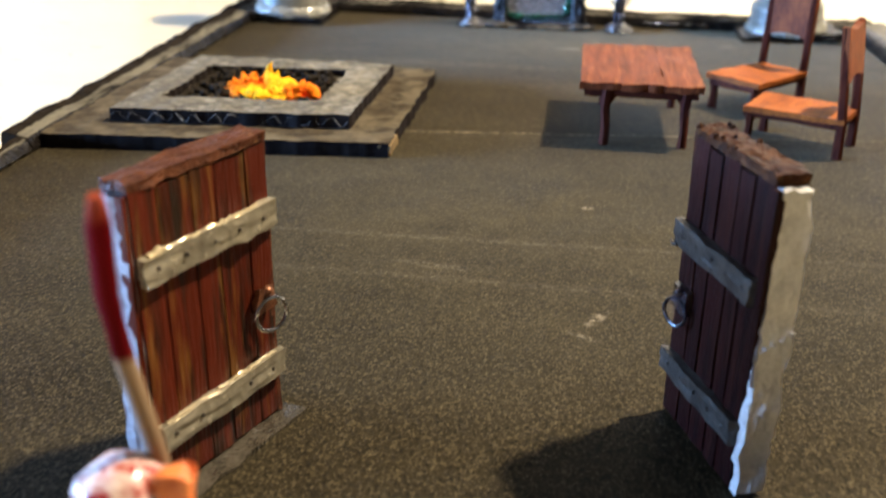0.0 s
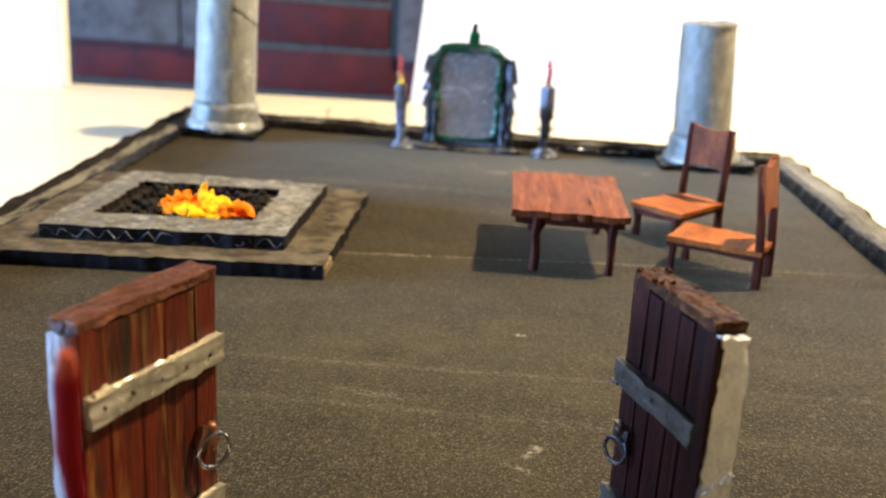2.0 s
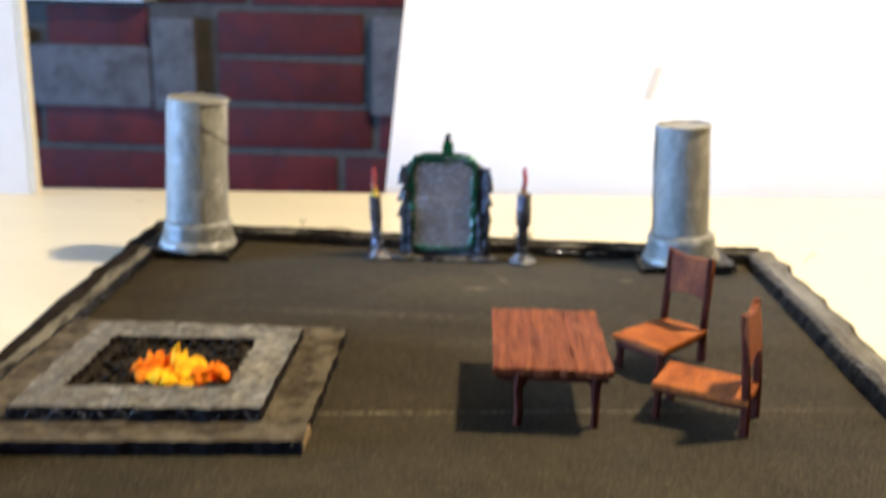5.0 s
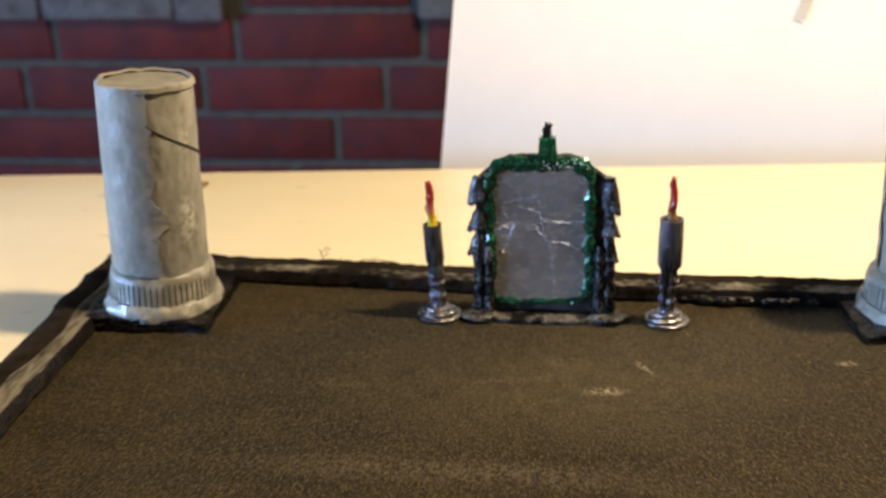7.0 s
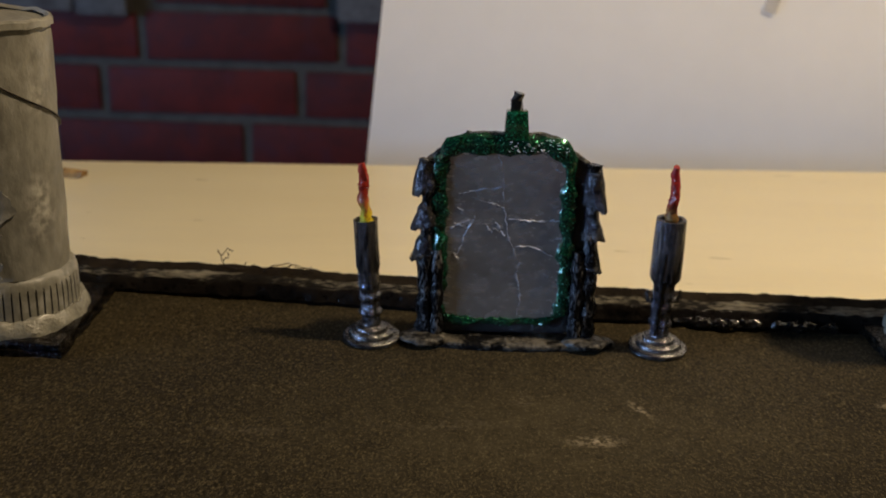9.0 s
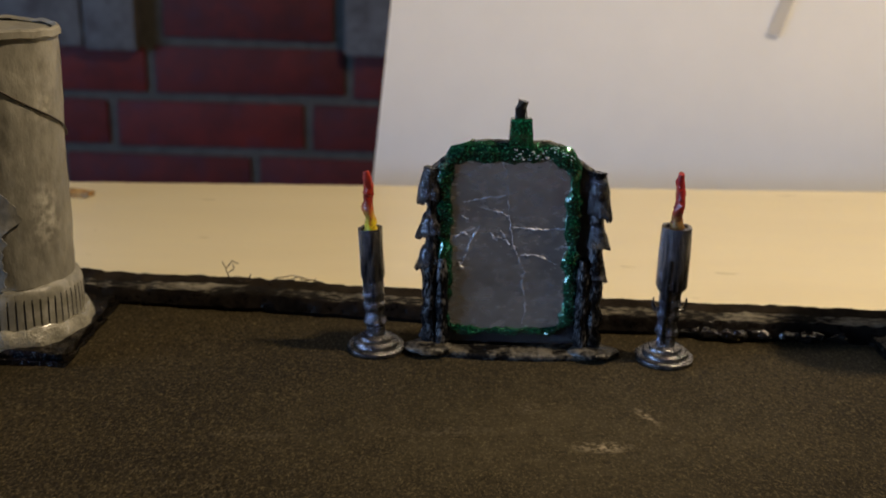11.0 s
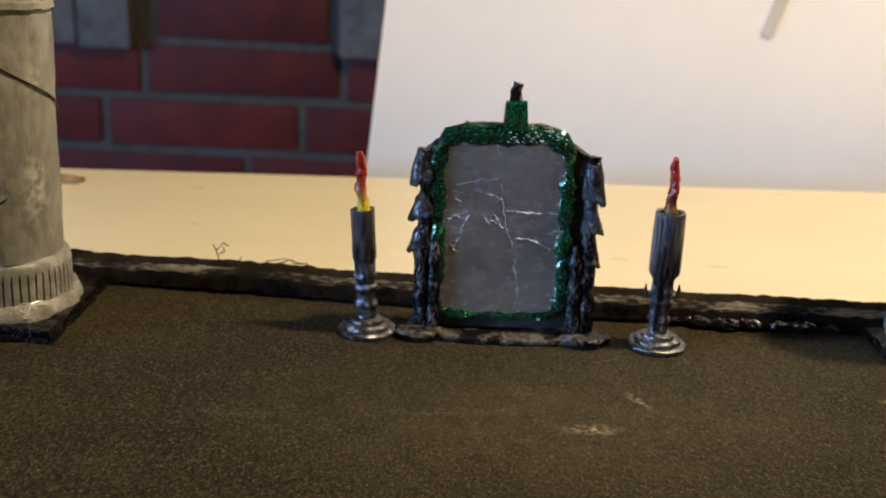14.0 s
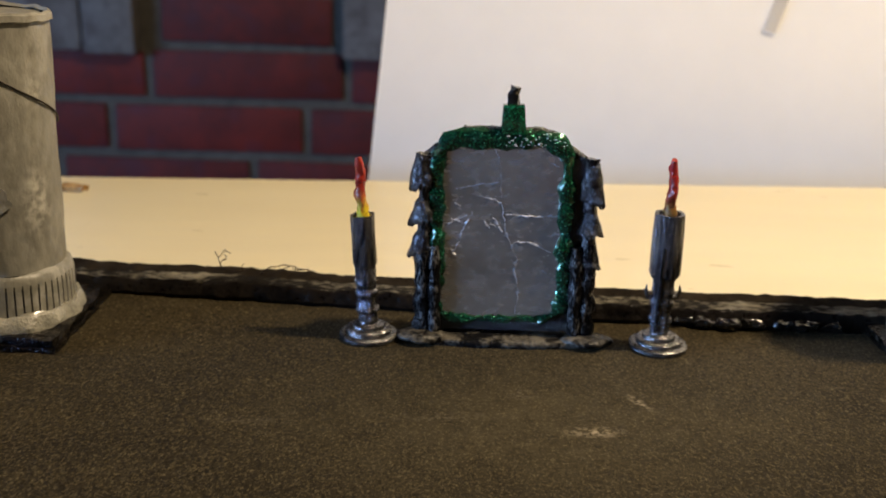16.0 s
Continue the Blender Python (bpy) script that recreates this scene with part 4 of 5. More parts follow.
# ---- doors ----
def plank_door(far, near, height, thick, flip, seed, label, ring_at, wood, high_band=0.705, band_h=0.0037, inset=0.0026):
    """A free-standing plank door; x runs from the near hinge edge to the far edge, the banded face looks to -y."""
    far, near = Vector((*far, 0)), Vector((*near, 0))
    run = far - near
    turn = math.degrees(math.atan2(run.y, run.x))
    d = thing("plank_door", pose(near.x, near.y, 0, 0, 0, turn), label, "door", "pair of plank doors")
    w = run.length
    s = -1 if flip else 1
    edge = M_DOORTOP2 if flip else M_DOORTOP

    def slab(bm, x0, x1, y0, y1, z0, z1, cuts=4, rag=0.00025):
        ya, yb = sorted((s * y0, s * y1))
        box(bm, (x0, ya, z0), (x1, yb, z1), cuts=cuts)
        ragged(bm, rag, 260, seed + x0 * 300 + z0 * 70)
        if cuts > 8:
            ragged(bm, 0.0003, 1100, seed)
        return bm

    bm = slab(bmesh.new(), 0.0002, w - 0.0004, 0.0006, thick - 0.0006, 0.0004, height - 0.0006, 8)
    part("core", bm, M_GROOVE, d)
    n = 5
    for i in range(n):
        a, b = (w * q for q in ((0, 0.215, 0.385, 0.61, 0.79, 1.0) if flip else (0, 0.18, 0.41, 0.59, 0.83, 1.0))[i:i + 2])
        a, b = (a + 0.00022, b - 0.00022) if flip else (a + 0.00013, b - 0.00013)
        for y0, y1 in ((0.0, 0.0010), (thick - 0.0010, thick)):
            part("plank", slab(bmesh.new(), a, b, y0, y1, 0.0008, height - 0.0009 - 0.0004 * (i % 2), 4, 0.00022), wood, d)
    part("top_edge", slab(bmesh.new(), -0.0001, w + 0.0001, -0.0001, thick + 0.0001, height - 0.0009, height + 0.0004, 18, 0.00028), edge, d,
         "chipped brown-painted top edge")
    bm = slab(bmesh.new(), -0.0014 if flip else -0.0008, 0.0003, 0.0003, thick - 0.0001, 0.0004, height - 0.0012, 34 if flip else 14, 0.0005)
    if flip:
        ragged(bm, 0.00032, 620, seed + 2)
    part("end_edge", bm, M_FOAM if flip else M_FOAM_SHADED, d, "bare white unpainted end of the door")
    # paint lapping over the pale end in a torn line
    bm = bmesh.new()
    z0 = height * 0.38 if flip else 0.0008
    zs = [z0 + (height - 0.0010 - z0) * i / 80 for i in range(81)]
    lip = [(s * (-0.0007 if flip else -0.0001), z) for z in zs]
    for z in zs[::-1]:
        q = 0.22 * noise.noise(Vector((z * 260, seed, 2))) + 0.12 * noise.noise(Vector((z * 900, seed, 5)))
        q = max(-0.14, 0.5 * q + 0.40 * (z / height - 0.68) * (z / height < 0.95)) if flip else max(0.01, q + 0.14 + 0.10 * (z > height * 0.55))
        lip.append((s * thick * q, z))
    a = [bm.verts.new((-0.00165 if flip else -0.00100, y, z)) for y, z in lip]
    b = [bm.verts.new((-0.0004, y, z)) for y, z in lip]
    bm.faces.new(a)
    bm.faces.new(b[::-1])
    for i in range(len(lip)):
        bm.faces.new((a[i], b[i], b[(i + 1) % len(lip)], a[(i + 1) % len(lip)]))
    part("paint_lip", bm, wood, d, "ragged brown paint running over the white end")
    if flip:
        bm = bmesh.new()
        tube(bm, [(-0.0015, s * thick * (0.12 + 0.84 * k / 12), height * (0.50 + 0.055 * k / 12) + 0.0003 * math.sin(k * 2.1)) for k in range(13)],
             [0.00030 + 0.00016 * math.sin(k * 1.7) for k in range(13)], 7)
        part("plaster_seam", bm, M_FOAM, d, "raised seam across the pale end")
        rng = random.Random(17)
        for k in range(26):
            bm = bmesh.new()
            bmesh.ops.create_icosphere(bm, subdivisions=1, radius=rng.uniform(0.00022, 0.00055))
            bmesh.ops.translate(bm, vec=(w * rng.uniform(0.05, 1.0), s * thick * rng.choice((0.0, 0.05, 0.15, 0.5, 0.95)), height + rng.uniform(0.0, 0.0006)), verts=bm.verts)
            ragged(bm, 0.0003, 1500, k)
            part("paint_crumb", bm, edge, d)
        bm = bmesh.new()
        tube(bm, [(w * 0.98, s * -0.0010, height * high_band - 0.0001), (w + 0.0008, s * -0.0012, height * high_band - 0.0004), (w + 0.0014, s * -0.0012, height * high_band + 0.0001)],
             [0.0003, 0.00025, 0.0001], 6)
        part("strap_end", bm, M_NAIL, d)
    part("far_edge", slab(bmesh.new(), w - 0.0005, w + 0.0003, 0.0001, thick - 0.0001, 0.0004, height - 0.0004, 8, 0.0003), edge, d)
    for z in (height * 0.17, height * high_band):
        band = part("iron_band", slab(bmesh.new(), 0.0003, w + 0.0006, -0.0012, 0.0002, z, z + band_h, 10, 0.0003), M_BAND_SHADED if flip else M_BAND, d, "silver-grey strap with dark nail heads")
        if not flip:
            bm = bmesh.new()
            ridge = [w * (0.06 + 0.90 * k / 40) for k in range(41)]
            tube(bm, [(x, s * -0.0005, z + band_h + 0.0001 * math.sin(x * 4000)) for x in ridge],
                 [0.00022 + 0.0004 * max(0.0, noise.noise(Vector((x * 190, z * 90, 5)))) for x in ridge], 8)
            ragged(bm, 0.0003, 700, seed + z * 100)
            part("paint_ridge", bm, M_RIDGE, band, "thick glossy cream paint along the strap")
        for k in range(5):
            bm = bmesh.new()
            bmesh.ops.create_icosphere(bm, subdivisions=2, radius=0.00032)
            bmesh.ops.translate(bm, vec=(w * (0.1 + 0.2 * k), s * -0.00115, z + band_h / 2 + 0.0002 * math.sin(k * 7 + seed)), verts=bm.verts)
            part("nail", bm, M_NAIL, band)
    handle = bmesh.new()
    zc = height * (0.440 if flip else 0.455)
    slab(handle, w - 0.0046, w - 0.0010, -0.0011, 0.0001, zc - 0.0012, zc + 0.0026, 5, 0.0008)
    metal = M_DARKBRONZE if flip else M_BRONZE
    handle = part("handle_plate", handle, metal, d, "dark glossy handle plate" if flip else "bronze-painted handle plate")
    bm = bmesh.new()
    bmesh.ops.create_icosphere(bm, subdivisions=2, radius=0.0008)
    bmesh.ops.translate(bm, vec=(w - inset, s * -0.0012, zc + 0.0018), verts=bm.verts)
    ragged(bm, 0.0003, 900, seed)
    part("knob", bm, metal, handle)
    bm = bmesh.new()
    tilt, big = radians(ring_at), 0.0020 if flip else 0.0025
    tube(bm, [(w - inset + big * math.sin(a) * math.cos(tilt), s * (-0.0014 - big * math.sin(a) * math.sin(tilt) - 0.0003), zc + 0.0009 - big + big * math.cos(a))
              for a in [2 * math.pi * i / 24 for i in range(24)]], 0.00030, 8, closed=True)
    part("ring", bm, M_GUN if flip else M_WIRE, handle, "dark wire ring" if flip else "bent steel wire ring")
    bm = bmesh.new()
    sheet(bm, -0.001, w + 0.002, s * 0.5 * thick - 0.0055, s * 0.5 * thick + 0.0055, 16, 10, lambda x, y: 0.0004 + 0.0003 * noise.noise(Vector((x * 300, y * 300, seed))))
    ragged(bm, 0.0006, 300, seed)
    ext = bmesh.ops.extrude_edge_only(bm, edges=[e for e in bm.edges if e.is_boundary])
    for g in ext["geom"]:
        if isinstance(g, bmesh.types.BMVert):
            g.co.z = 0.0
    if flip:
        bm.free()
    else:
        part("glue_base", bm, M_FILM, d, "shiny dried glue foot")
    return d


plank_door((-0.0226, -0.3060), (-0.0313, -0.3285), 0.0430, 0.0042, False, 1.0, "red-brown miniature plank door standing ajar with silver straps", 18, M_DOOR)
plank_door((0.0340, -0.2960), (0.0413, -0.3150), 0.0440, 0.0045, True, 6.0, "red-brown miniature plank door with bare white end, its shade painted in", 20, M_DOOR_SHADED, high_band=0.625, band_h=0.0035, inset=0.0031)


# ---- candlesticks ----
def candlestick(m, label, body_r, body_h, stem_h, lean, flame, hooks, seed):
    c = thing("candlestick", m, label, "candlestick", "candlesticks beside the mirror")
    tip = Matrix.Translation((0, 0, 0.0028)) @ Matrix.Rotation(radians(lean), 4, "Y") @ Matrix.Translation((0, 0, -0.0028))
    bm = lathe(bmesh.new(), ((0.0059, 0), (0.0063, 0.0003), (0.0063, 0.0010), (0.0058, 0.0014), (0.0050, 0.0014), (0.0049, 0.0021), (0.0044, 0.0025), (0.0036, 0.0025), (0.0034, 0.0031), (0.0026, 0.0035), (0.0021, 0.0036), (0.0017, 0.0046)), 28)
    ragged(bm, 0.0002, 500, seed)
    part("foot", bm, M_SILVER, c, "tiered silver-painted foot")
    prof = [(0.0021, 0.0040), (0.0019, 0.0056), (0.0024, 0.0060), (0.0026, 0.0065), (0.0024, 0.0070), (0.0021, 0.0074), (0.0020, stem_h * 0.56), (0.0024, stem_h * 0.60),
            (0.0025, stem_h * 0.66), (0.0021, stem_h * 0.70), (0.0022, stem_h * 0.76), (0.0025, stem_h * 0.80), (0.0023, stem_h * 0.85), (0.0023, stem_h * 0.94), (body_r * 0.86, stem_h)]
    bm = lathe(bmesh.new(), prof, 18, tip)
    ragged(bm, 0.0002, 600, seed)
    part("stem", bm, M_GUN, c)
    bm = bmesh.new()
    n = 28
    rings = []
    for r, z in ((body_r * 0.86, stem_h), (body_r, stem_h + 0.0010), (body_r * 1.0, stem_h + body_h * 0.6), (body_r * 0.97, stem_h + body_h), (body_r * 0.75, stem_h + body_h - 0.0001),
                 (body_r * 0.7, stem_h + body_h - 0.0006)):
        rings.append([bm.verts.new(((r - (0.00022 if i % 4 == 0 else 0)) * math.cos(2 * math.pi * i / n), (r - (0.00022 if i % 4 == 0 else 0)) * math.sin(2 * math.pi * i / n), z))
                      for i in range(n)])
    for a, b in zip(rings, rings[1:]):
        for i in range(n):
            bm.faces.new((a[i], a[(i + 1) % n], b[(i + 1) % n], b[i]))
    bm.faces.new(rings[-1])
    bmesh.ops.transform(bm, matrix=tip, verts=bm.verts)
    ragged(bm, 0.00018, 450, seed + 2)
    part("candle", bm, M_GUN, c, "fluted gunmetal candle body")
    bm = bmesh.new()
    z0 = stem_h + body_h - 0.0006
    pts = [(0.00022 * math.sin(i * 1.1 + seed), 0.0002 * math.cos(i * 1.1), z0 + (flame[0]) * i / 8) for i in range(9)]
    rad = [flame[1] * q for q in (1.2, 1.15, 0.95, 1.12, 0.92, 1.05, 0.9, 0.8, 0.5)]
    pts = [Vector(pts[i]).lerp(Vector(pts[i + 1]), k / 3) for i in range(8) for k in range(3)] + [Vector(pts[8])]
    rad = [rad[i] + (rad[i + 1] - rad[i]) * k / 3 for i in range(8) for k in range(3)] + [rad[8]]
    tube(bm, pts, rad, 12)
    bmesh.ops.transform(bm, matrix=tip, verts=bm.verts)
    ragged(bm, 0.0003, 600, seed + 5)
    ragged(bm, 0.0003, 1500, seed + 8)
    part("flame", bm, flame[2], c, flame[3])
    if hooks:
        bm = bmesh.new()
        tube(bm, [(-0.0014, -0.0021, 0.0042), (-0.0013, -0.0024, 0.0120), (-0.0014, -0.0027, 0.0180), (-0.0013, -0.0031, 0.0235)], [0.0004, 0.0004, 0.0004, 0.0002], 6)
        part("groove", bm, M_BLACK, c, "dark casting gap down the stem")
        for sx in (-1, 1):
            bm = bmesh.new()
            tube(bm, [(sx * 0.0018, 0, stem_h * 0.70), (sx * 0.0031, 0, stem_h * 0.72), (sx * 0.0036, 0, stem_h * 0.80), (sx * 0.0035, 0, stem_h * 0.88)],
                 [0.0006, 0.0006, 0.0004, 0.0001], 7)
            bmesh.ops.transform(bm, matrix=tip, verts=bm.verts)
            part("hook", bm, M_SILVER, c)
    return c


candlestick(pose(-0.0300, -0.0004, 0), "thin leaning gunmetal candlestick with yellow-red painted flame", 0.0026, 0.0116, 0.0160, -3.6,
            (0.0128, 0.0011, M_FLAME, "painted flame, yellow at the wick, red at the tip"), False, 1.0)
candlestick(pose(0.0327, -0.0013, 0, 0, 0, 0), "thicker gunmetal candlestick with hooks and a red painted flame", 0.0033, 0.0139, 0.0163, -0.6,
            (0.0118, 0.0011, M_FLAME2, "painted flame, dull yellow at the wick, red at the tip"), True, 3.0)

# ---- mirror ----
mirror = thing("standing_mirror", pose(-0.0008, 0.0000, 0), "ornate black miniature mirror with green glitter frame", "mirror")
LEAN = Matrix.Scale(0.975, 4, (0, 0, 1)) @ Matrix.Translation((0, 0, 0.0012)) @ Matrix.Rotation(radians(-0.8), 4, "Y") @ Matrix.Rotation(radians(-4), 4, "X")


def leaned(name, bm, material, parent, label="", smooth=True):
    bmesh.ops.transform(bm, matrix=LEAN, verts=bm.verts)
    return part(name, bm, material, parent, label, smooth)


bm = lathe(bmesh.new(), ((0.0234, 0), (0.0241, 0.0004), (0.0238, 0.0010), (0.0226, 0.0013), (0.0150, 0.0014)), 64, squash=0.21)
ragged(bm, 0.0003, 500, 2)
part("base", bm, M_PLATE, mirror, "flat oval black base plate")
for x in (-0.0178, 0.0175):
    bm = bmesh.new()
    bmesh.ops.create_icosphere(bm, subdivisions=3, radius=1)
    bmesh.ops.scale(bm, vec=(0.0052, 0.0036, 0.0012), verts=bm.verts)
    bmesh.ops.translate(bm, vec=(x, -0.0022, 0.0014), verts=bm.verts)
    ragged(bm, 0.0006, 420, x)
    part("foot", bm, M_PLATE, mirror)
outline = [(-0.0182, 0.0008), (-0.0180, 0.0388), (-0.0156, 0.0410), (-0.0136, 0.0422), (-0.0116, 0.0440), (-0.0094, 0.0452), (-0.006, 0.0454), (-0.002, 0.0451), (0.003, 0.0452),
           (0.008, 0.0454), (0.0102, 0.0441), (0.0118, 0.0421), (0.0148, 0.0404), (0.0176, 0.0384), (0.0176, 0.0008)]
bm = prism(bmesh.new(), outline, 0.0006, 0.0032)
leaned("back_board", bm, M_SCALE, mirror)
arch = [(-0.0174, 0.0391), (-0.0148, 0.0417), (-0.0116, 0.0438), (-0.0092, 0.0452), (-0.0050, 0.0453), (0.0, 0.0451), (0.0060, 0.0453), (0.0096, 0.0444), (0.0122, 0.0420), (0.0170, 0.0387)]
bm = tube(bmesh.new(), [(x + (x2 - x) * k / 4, 0.0012, z + (z2 - z) * k / 4) for (x, z), (x2, z2) in zip(arch, arch[1:]) for k in range(4)],
          [0.0011 + 0.0006 * noise.noise(Vector((i * 0.5, 3, 0))) for i in range(36)], 8)
ragged(bm, 0.0004, 500, 5)
leaned("top_moulding", bm, M_SCALE, mirror, "lumpy black moulding along the arched top")


def rounded(cx, cz, w, h, r, n=6, wob=0.0):
    out = []
    for sx, sz, a0 in ((1, -1, -90), (1, 1, 0), (-1, 1, 90), (-1, -1, 180)):
        for i in range(n + 1):
            a = radians(a0 + 90 * i / n)
            out.append((cx + sx * (w / 2 - r) + r * math.cos(a), cz + sz * (h / 2 - r) + r * math.sin(a)))
    return out


bm = prism(bmesh.new(), rounded(-0.0012, 0.0235, 0.0268, 0.0395, 0.0045), 0.0000, 0.0007)
leaned("glass", bm, M_FOIL, mirror, "dull creased silver foil as mirror glass", smooth=False)
path = rounded(-0.0012, 0.0238, 0.0272, 0.0400, 0.0050, 8)
dense = []
for a, b in zip(path, path[1:] + path[:1]):
    k = max(1, int(math.dist(a, b) / 0.0010))
    dense += [(a[0] + (b[0] - a[0]) * i / k, a[1] + (b[1] - a[1]) * i / k) for i in range(k)]
bm = tube(bmesh.new(), [(x, -0.0002, z) for x, z in dense], [0.00145 + 0.0011 * noise.noise(Vector((x * 230, z * 230, 1))) + (0.0006 if z > 0.042 else -0.0005 if z < 0.006 else 0.0002) for x, z in dense], 10, closed=True)
bmesh.ops.scale(bm, vec=(1, 0.55, 1), verts=bm.verts)
ragged(bm, 0.0006, 480, 3)
ragged(bm, 0.0004, 1300, 6)
leaned("glitter_frame", bm, M_GLITTER, mirror, "uneven bead of green glitter paint")
# pale flakes stand in for the reflection along one half of the top bead
rng = random.Random(21)
bm = bmesh.new()
for k in range(60):
    x = rng.uniform(-0.0010, 0.0118)
    z = 0.0440 + rng.uniform(-0.0016, 0.0012) - 0.0016 * max(0.0, (x - 0.0085) / 0.0033)
    bmesh.ops.create_icosphere(bm, subdivisions=1, radius=1, matrix=Matrix.Translation((x, -0.0010 - 0.0005 * rng.random(), z)) @ Matrix.Rotation(rng.uniform(-0.6, 0.6), 4, "Y")
                               @ Matrix.Diagonal((rng.uniform(0.0001, 0.0004), 0.00016, rng.uniform(0.00006, 0.00013), 1)))
ragged(bm, 0.0002, 1400, 4)
leaned("top_glints", bm, M_CRACK_GLINT, mirror, "pale flakes painted in as glints along the top")
rng = random.Random(9)


def crease_or_glint(pts):
    """A fine broken ridge in the foil along a line of x and z: a crease, or a painted-in glint."""
    bm = bmesh.new()
    fine = []
    for a, b in zip(pts, pts[1:]):
        for i in range(7):
            fine.append((a[0] + (b[0] - a[0]) * i / 7 + rng.uniform(-0.00022, 0.00022), -0.00004, a[1] + (b[1] - a[1]) * i / 7 + rng.uniform(-0.00018, 0.00018)))
    fine.append((pts[-1][0], -0.00004, pts[-1][1]))
    bold = 2.3 if len(pts) == 4 else 1.3 if len(pts) > 4 else 1.6
    tube(bm, fine, [1.1 * bold * rng.choice((0.00001, 0.00003, 0.00005, 0.00006, 0.00010)) for _ in fine], 5)
    leaned("crease_or_glint", bm, M_CRACK_GLINT, mirror)


# the long cracks, then short nicks, some of them painted-in glints, given by their start and their run
for line in ([(-0.0027, 0.0421), (-0.0015, 0.0373), (-0.0012, 0.0312), (-0.0006, 0.0265), (0.0003, 0.0225), (0.0025, 0.0174), (0.0019, 0.015), (0.0031, 0.0103), (0.0024, 0.0049)],
             [(-0.0107, 0.0329), (-0.0064, 0.0338), (-0.0017, 0.0345)],
             [(-0.0078, 0.0321), (-0.0035, 0.0309), (-0.0012, 0.03)],
             [(-0.0003, 0.0275), (0.0047, 0.0271), (0.0093, 0.0272), (0.0129, 0.0273)],
             [(0.0016, 0.0214), (0.0052, 0.0212), (0.0095, 0.0192)],
             [(-0.0072, 0.0279), (-0.0091, 0.0245), (-0.0099, 0.0214), (-0.0111, 0.0191)],
             [(-0.0036, 0.0252), (-0.0016, 0.0245), (-0.001, 0.0235)],
             [(-0.0124, 0.0250), (-0.0102, 0.0262), (-0.0084, 0.0272)]):
    crease_or_glint(line)
for x, z, dx, dz in ((0.0095, 0.0231, 0.0024, 0.0), (0.0091, 0.0387, 0.0016, -0.0007), (0.0133, 0.0336, -0.0013, -0.0030), (-0.0117, 0.0196, 0.0011, -0.0018), (-0.0115, 0.0262, 0.0017, -0.0006),
                     (-0.0118, 0.0392, 0.0026, -0.0004), (-0.0050, 0.0262, 0.0014, -0.0019), (-0.0028, 0.0268, 0.0020, -0.0032), (0.0078, 0.0152, 0.0010, -0.0008),
                     (-0.0110, 0.0300, 0.0014, -0.0010), (0.0108, 0.0404, 0.0012, -0.0006)):
    crease_or_glint([(x, z), (x + dx, z + dz)])


def scale_tile(x, z, w, h, side, seed):
    """A grooved hood: round shoulders, drooping and jagged along its lower outer side."""
    bm = bmesh.new()
    rings = []
    for r, q in ((0.22, 1.0), (0.50, 0.97), (0.66, 0.86), (0.76, 0.66), (0.84, 0.42), (0.90, 0.20), (0.98, 0.02), (0.88, -0.02), (0.50, 0.18)):
        ring = []
        for i in range(30):
            a = 2 * math.pi * i / 30
            out = max(0.0, side * math.cos(a))
            rr = r * w * 0.5 * (1 + 0.07 * math.sin(i * 2 * math.pi / 3.0 + seed) * (1 - q) + 0.32 * out * (1 - q) ** 1.5 - 0.18 * max(0.0, -side * math.cos(a)))
            drop = (1 - q) * h * (0.16 * out + 0.13 * noise.noise(Vector((math.cos(a) * 4, math.sin(a) * 4, seed))))
            ring.append(bm.verts.new((x + rr * math.cos(a), -0.0004 + rr * 0.72 * math.sin(a), z + q * h - drop)))
        rings.append(ring)
    for a, b in zip(rings, rings[1:]):
        for i in range(30):
            bm.faces.new((a[i], a[(i + 1) % 30], b[(i + 1) % 30], b[i]))
    bm.faces.new(rings[0][::-1])
    bm.faces.new(rings[-1])
    ragged(bm, 0.0006, 330, seed)
    ragged(bm, 0.0003, 1100, seed)
    leaned("scale", bm, M_SCALE, mirror)


for side, cx in ((-1, -0.0176), (1, 0.0175)):
    bm = bmesh.new()
    tube(bm, [(cx + side * 0.00012 * math.sin(k * 1.9), -0.0002, 0.0005 + 0.0395 * k / 20) for k in range(21)], [0.0019 - 0.0006 * (k > 10) + 0.0003 * math.sin(k * 2.3) for k in range(21)], 10)
    ragged(bm, 0.00028, 350, side)
    ragged(bm, 0.0002, 1000, side)
    leaned("column", bm, M_ROD, mirror)
    bm = bmesh.new()
    tube(bm, [(cx - side * 0.0025, -0.0012, 0.0010 + 0.0195 * k / 10) for k in range(11)], [0.0014 + 0.0002 * math.sin(k * 1.7) - 0.0003 * (k > 8) for k in range(11)], 10)
    ragged(bm, 0.00025, 420, side + 7)
    ragged(bm, 0.0002, 1000, side)
    leaned("column_rod", bm, M_ROD, mirror)
    hoods = ((0.0336, 0.0050, 0.0070), (0.0258, 0.0050, 0.0050), (0.0190, 0.0052, 0.0048)) if side < 0 else ((0.0308, 0.0052, 0.0082), (0.0238, 0.0048, 0.0052), (0.0166, 0.0046, 0.0056))
    for k, (z, w, h) in enumerate(hoods):
        scale_tile(cx, z, w, h, side, k + side * 5)
bm = bmesh.new()
box(bm, (-0.0018, -0.0014, 0.0448), (0.0034, 0.0022, 0.0512), bevel=0.0004)
for v in bm.verts:
    if v.co.z > 0.048:
        v.co.x = 0.0006 + (v.co.x - 0.0006) * 0.86
ragged(bm, 0.0003, 500, 3)
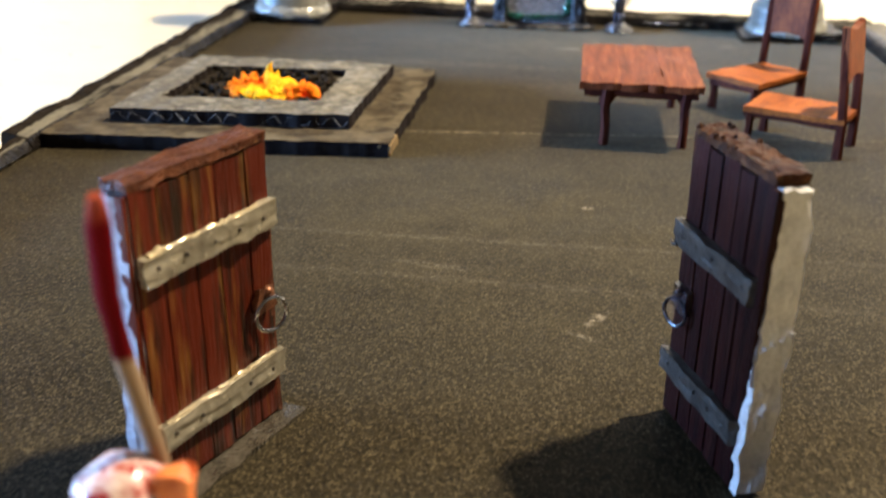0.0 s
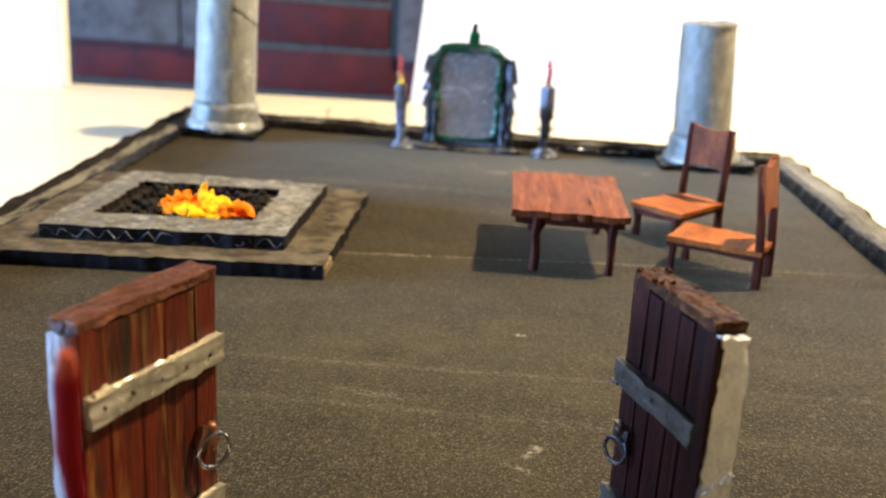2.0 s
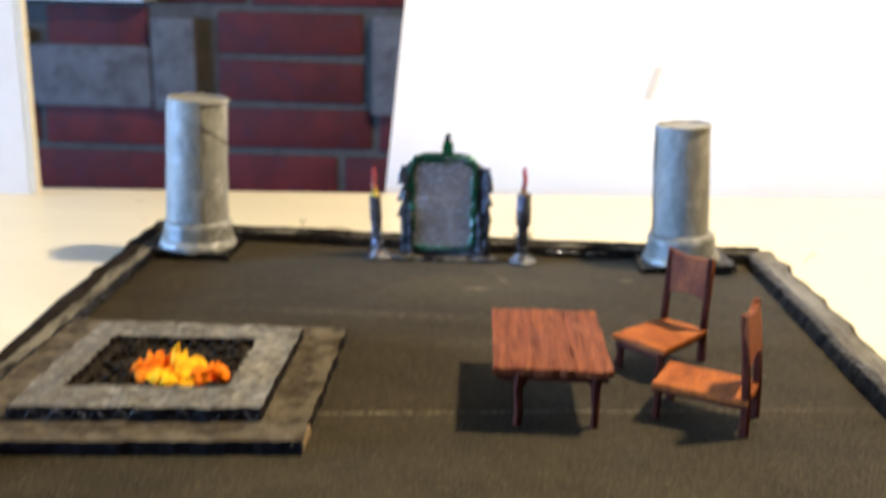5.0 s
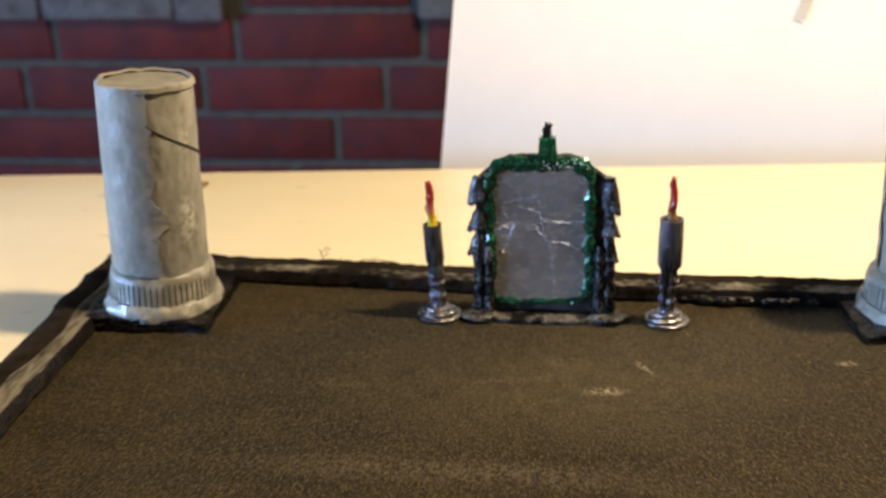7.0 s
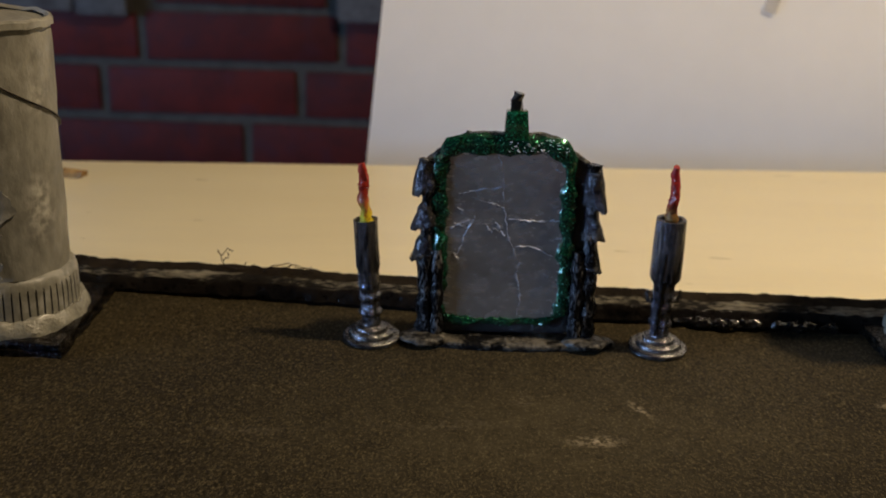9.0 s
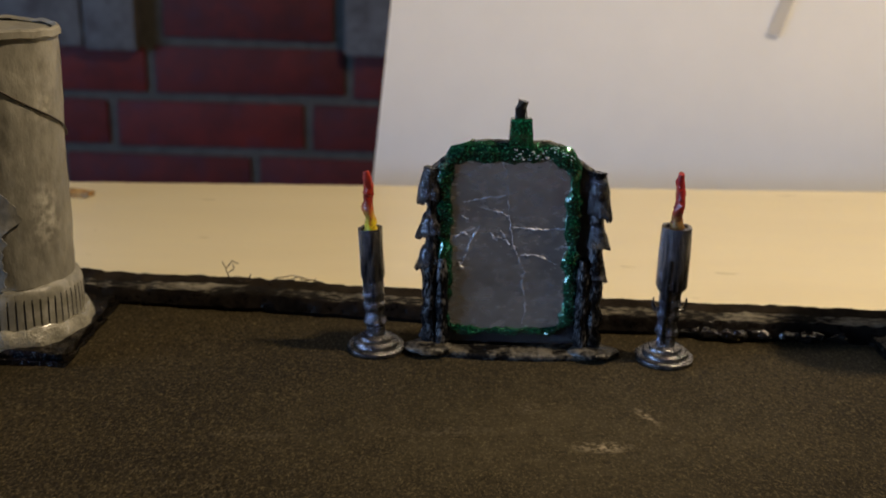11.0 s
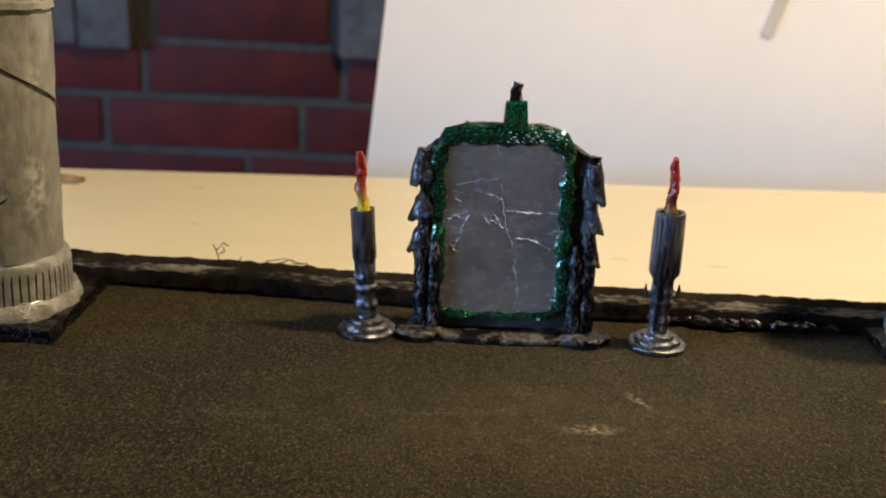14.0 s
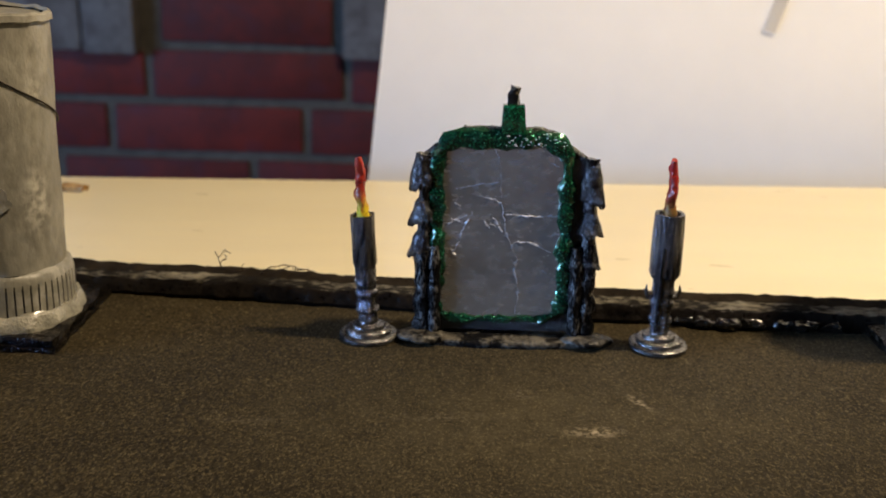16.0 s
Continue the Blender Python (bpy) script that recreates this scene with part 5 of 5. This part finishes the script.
finial = leaned("finial", bm, M_GREEN, mirror, "glossy green-varnished block on top")
bm = bmesh.new()
tube(bm, [(0.0006, 0.0004, 0.0505), (0.0006, 0.0004, 0.0532), (0.0011, 0.0004, 0.0548)], [0.0014, 0.0013, 0.0011], 7)
ragged(bm, 0.0003, 700, 8)
leaned("finial_stub", bm, M_LUMP, finial)

# ---- painted figure in the foreground, cut off by the picture's edge ----
bm = bmesh.new()
FX, FY = -0.0191, -0.3585
tube(bm, [(0.0026, 0.0020, 0.0240), (0.0020, 0.0016, 0.0300), (0.0002, 0.0014, 0.0390), (0.0, 0.0004, 0.0450), (0.0013, -0.0018, 0.0523), (0.0017, -0.0024, 0.0549)],
     [0.0009, 0.0009, 0.0009, 0.0010, 0.00105, 0.0006], 10)
for f in bm.faces:
    f.material_index = 0
k = len(bm.faces)
r = bmesh.ops.create_icosphere(bm, subdivisions=3, radius=0.0045)
ragged(bm, 0.0007, 330, 5, r["verts"][:])
bmesh.ops.translate(bm, vec=(-0.0004, -0.0006, 0.0252), verts=r["verts"])
r2 = bmesh.ops.create_icosphere(bm, subdivisions=3, radius=0.0022)
ragged(bm, 0.0016, 420, 3, r2["verts"][:])
bmesh.ops.translate(bm, vec=(0.0044, -0.0002, 0.0265), verts=r2["verts"])
lathe(bm, ((0.0125, 0), (0.0125, 0.0025), (0.0060, 0.0030), (0.0055, 0.0080), (0.0045, 0.0130), (0.0052, 0.0190), (0.0030, 0.0235)), 20)
bm.faces.ensure_lookup_table()
for i, f in enumerate(bm.faces):
    if i >= k:
        f.material_index = 1
for v in r2["verts"]:
    for f in v.link_faces:
        f.material_index = 2
fig = part("figurine", bm, [M_STAFF, M_MINI, M_ORANGE])
fig.location = (FX, FY, 0)
tagged(fig, "painted miniature figure with red-tipped staff, spattered red and white", "figurine")

# ---- stray fibres and a wood chip on the table ----
def fibre(strands, label):
    bm = bmesh.new()
    for pts in strands:
        fine = []
        for a, b in zip(pts, pts[1:]):
            for i in range(5):
                p = Vector(a).lerp(Vector(b), i / 5)
                fine.append(p + Vector((0, 0, 0.0014)) + noise.noise_vector(p * 600) * 0.0007)
        tube(bm, fine + [Vector(pts[-1]) + Vector((0, 0, 0.0014))], 0.00012, 5)
    return tagged(part("fibre", bm, M_FIBRE), label, "fibre", "stray fibres on the rim")


fibre([[(-0.0673, 0.024, 0.0044), (-0.0680, 0.024, 0.0070), (-0.0688, 0.024, 0.0086)], [(-0.0680, 0.024, 0.0070), (-0.0662, 0.024, 0.0092), (-0.0652, 0.024, 0.0084)],
       [(-0.0675, 0.024, 0.0056), (-0.0658, 0.024, 0.0068), (-0.0664, 0.024, 0.0080)], [(-0.0673, 0.024, 0.0046), (-0.0640, 0.023, 0.0042), (-0.0622, 0.023, 0.0048), (-0.0618, 0.023, 0.0060)]],
      "curled brown fibres caught on the back rim")
fibre([[(-0.0575, 0.022, 0.0042), (-0.0555, 0.022, 0.0060), (-0.0515, 0.022, 0.0064), (-0.0470, 0.022, 0.0056), (-0.0455, 0.022, 0.0046)], [(-0.0560, 0.022, 0.0050), (-0.0530, 0.022, 0.0052), (-0.0505, 0.022, 0.0062)],
       [(-0.0500, 0.022, 0.0058), (-0.0480, 0.022, 0.0050), (-0.0462, 0.022, 0.0058)]], "thin dark fibres looped along the back rim")
fibre([[(0.1500, -0.0100, 0.0050), (0.1530, -0.0090, 0.0090), (0.1560, -0.0080, 0.0075)]], "short pale fibre sticking out beside the board")
chip = bmesh.new()
box(chip, (-0.152, 0.1205, -0.0040), (-0.136, 0.1245, -0.0020), cuts=8)
ragged(chip, 0.0012, 300, 2)
tagged(part("wood_chip", chip, M_SPLINT), "small pale wood chip lying on the table", "wood chip")

# ---- bricks and stone blocks of the wall ----
COURSE, LONG, JOINT = 0.0735, 0.264, 0.012
rng = random.Random(3)


def brick(x0, x1, zc):
    key = round(x1 - x0, 3)
    if key not in BRICKS:
        bm = bmesh.new()
        w = key / 2 - JOINT / 2
        box(bm, (-w, -0.006, -COURSE / 2 + JOINT / 2), (w, 0.004, COURSE / 2 - JOINT / 2), bevel=0.004)
        for v in bm.verts:
            v.co += noise.noise_vector(v.co * 40) * 0.0015
        BRICKS[key] = part("brick", bm, M_BRICK, wall_north)
        ob = BRICKS[key]
    else:
        ob = new("brick", BRICKS[key].data)
        ob.parent = wall_north
    ob.location = ((x0 + x1) / 2, 1.115, zc + rng.uniform(-0.001, 0.001))
    ob.rotation_euler = (0, radians(rng.uniform(-0.5, 0.5)), 0)


BRICKS = {}
for row, joint, left, right in ((-4, -0.20, -1.10, 0.5), (-3, -0.15, -1.10, 0.5), (-2, -0.345, -1.10, 0.5), (-1, -0.280, -1.10, 0.5), (0, -0.206, -1.10, 0.5), (1, -0.151, -1.10, 0.5),
                                (2, -0.165, -0.40, -0.16), (3, -0.165, -0.40, -0.16), (4, -0.345, -0.48, 0.5), (5, -0.27, -0.48, 0.5), (6, -0.345, -0.48, 0.5), (7, -0.27, -0.48, 0.5)):
    zc = -0.1895 + row * COURSE
    x = joint - 5 * LONG
    while x < right:
        a, b = max(x, left), min(x + LONG, right)
        if b - a > 0.04:
            brick(a, b, zc)
        x += LONG
brick(-0.665, -0.495, 0.034)
for x0, x1, z0, z1, depth, material, label in ((-0.680, -0.494, -0.086, 0.008, 0.030, M_QUOIN, "grey stone block"), (-0.490, -0.423, -0.089, 0.052, 0.034, M_QUOIN, "grey stone block"),
                                               (-0.900, -0.686, -0.086, 0.030, 0.030, M_QUOIN, "grey stone block"), (-0.154, 0.100, -0.087, 0.062, 0.034, M_QUOIN, "grey stone block"),
                                               (-0.900, -0.487, 0.074, 0.26, 0.065, M_PALE, "pale painted sill block")):
    bm = bmesh.new()
    box(bm, (x0, 1.115 - depth, z0), (x1, 1.12, z1), bevel=0.004)
    part("stone_block", bm, material, wall_north, label)
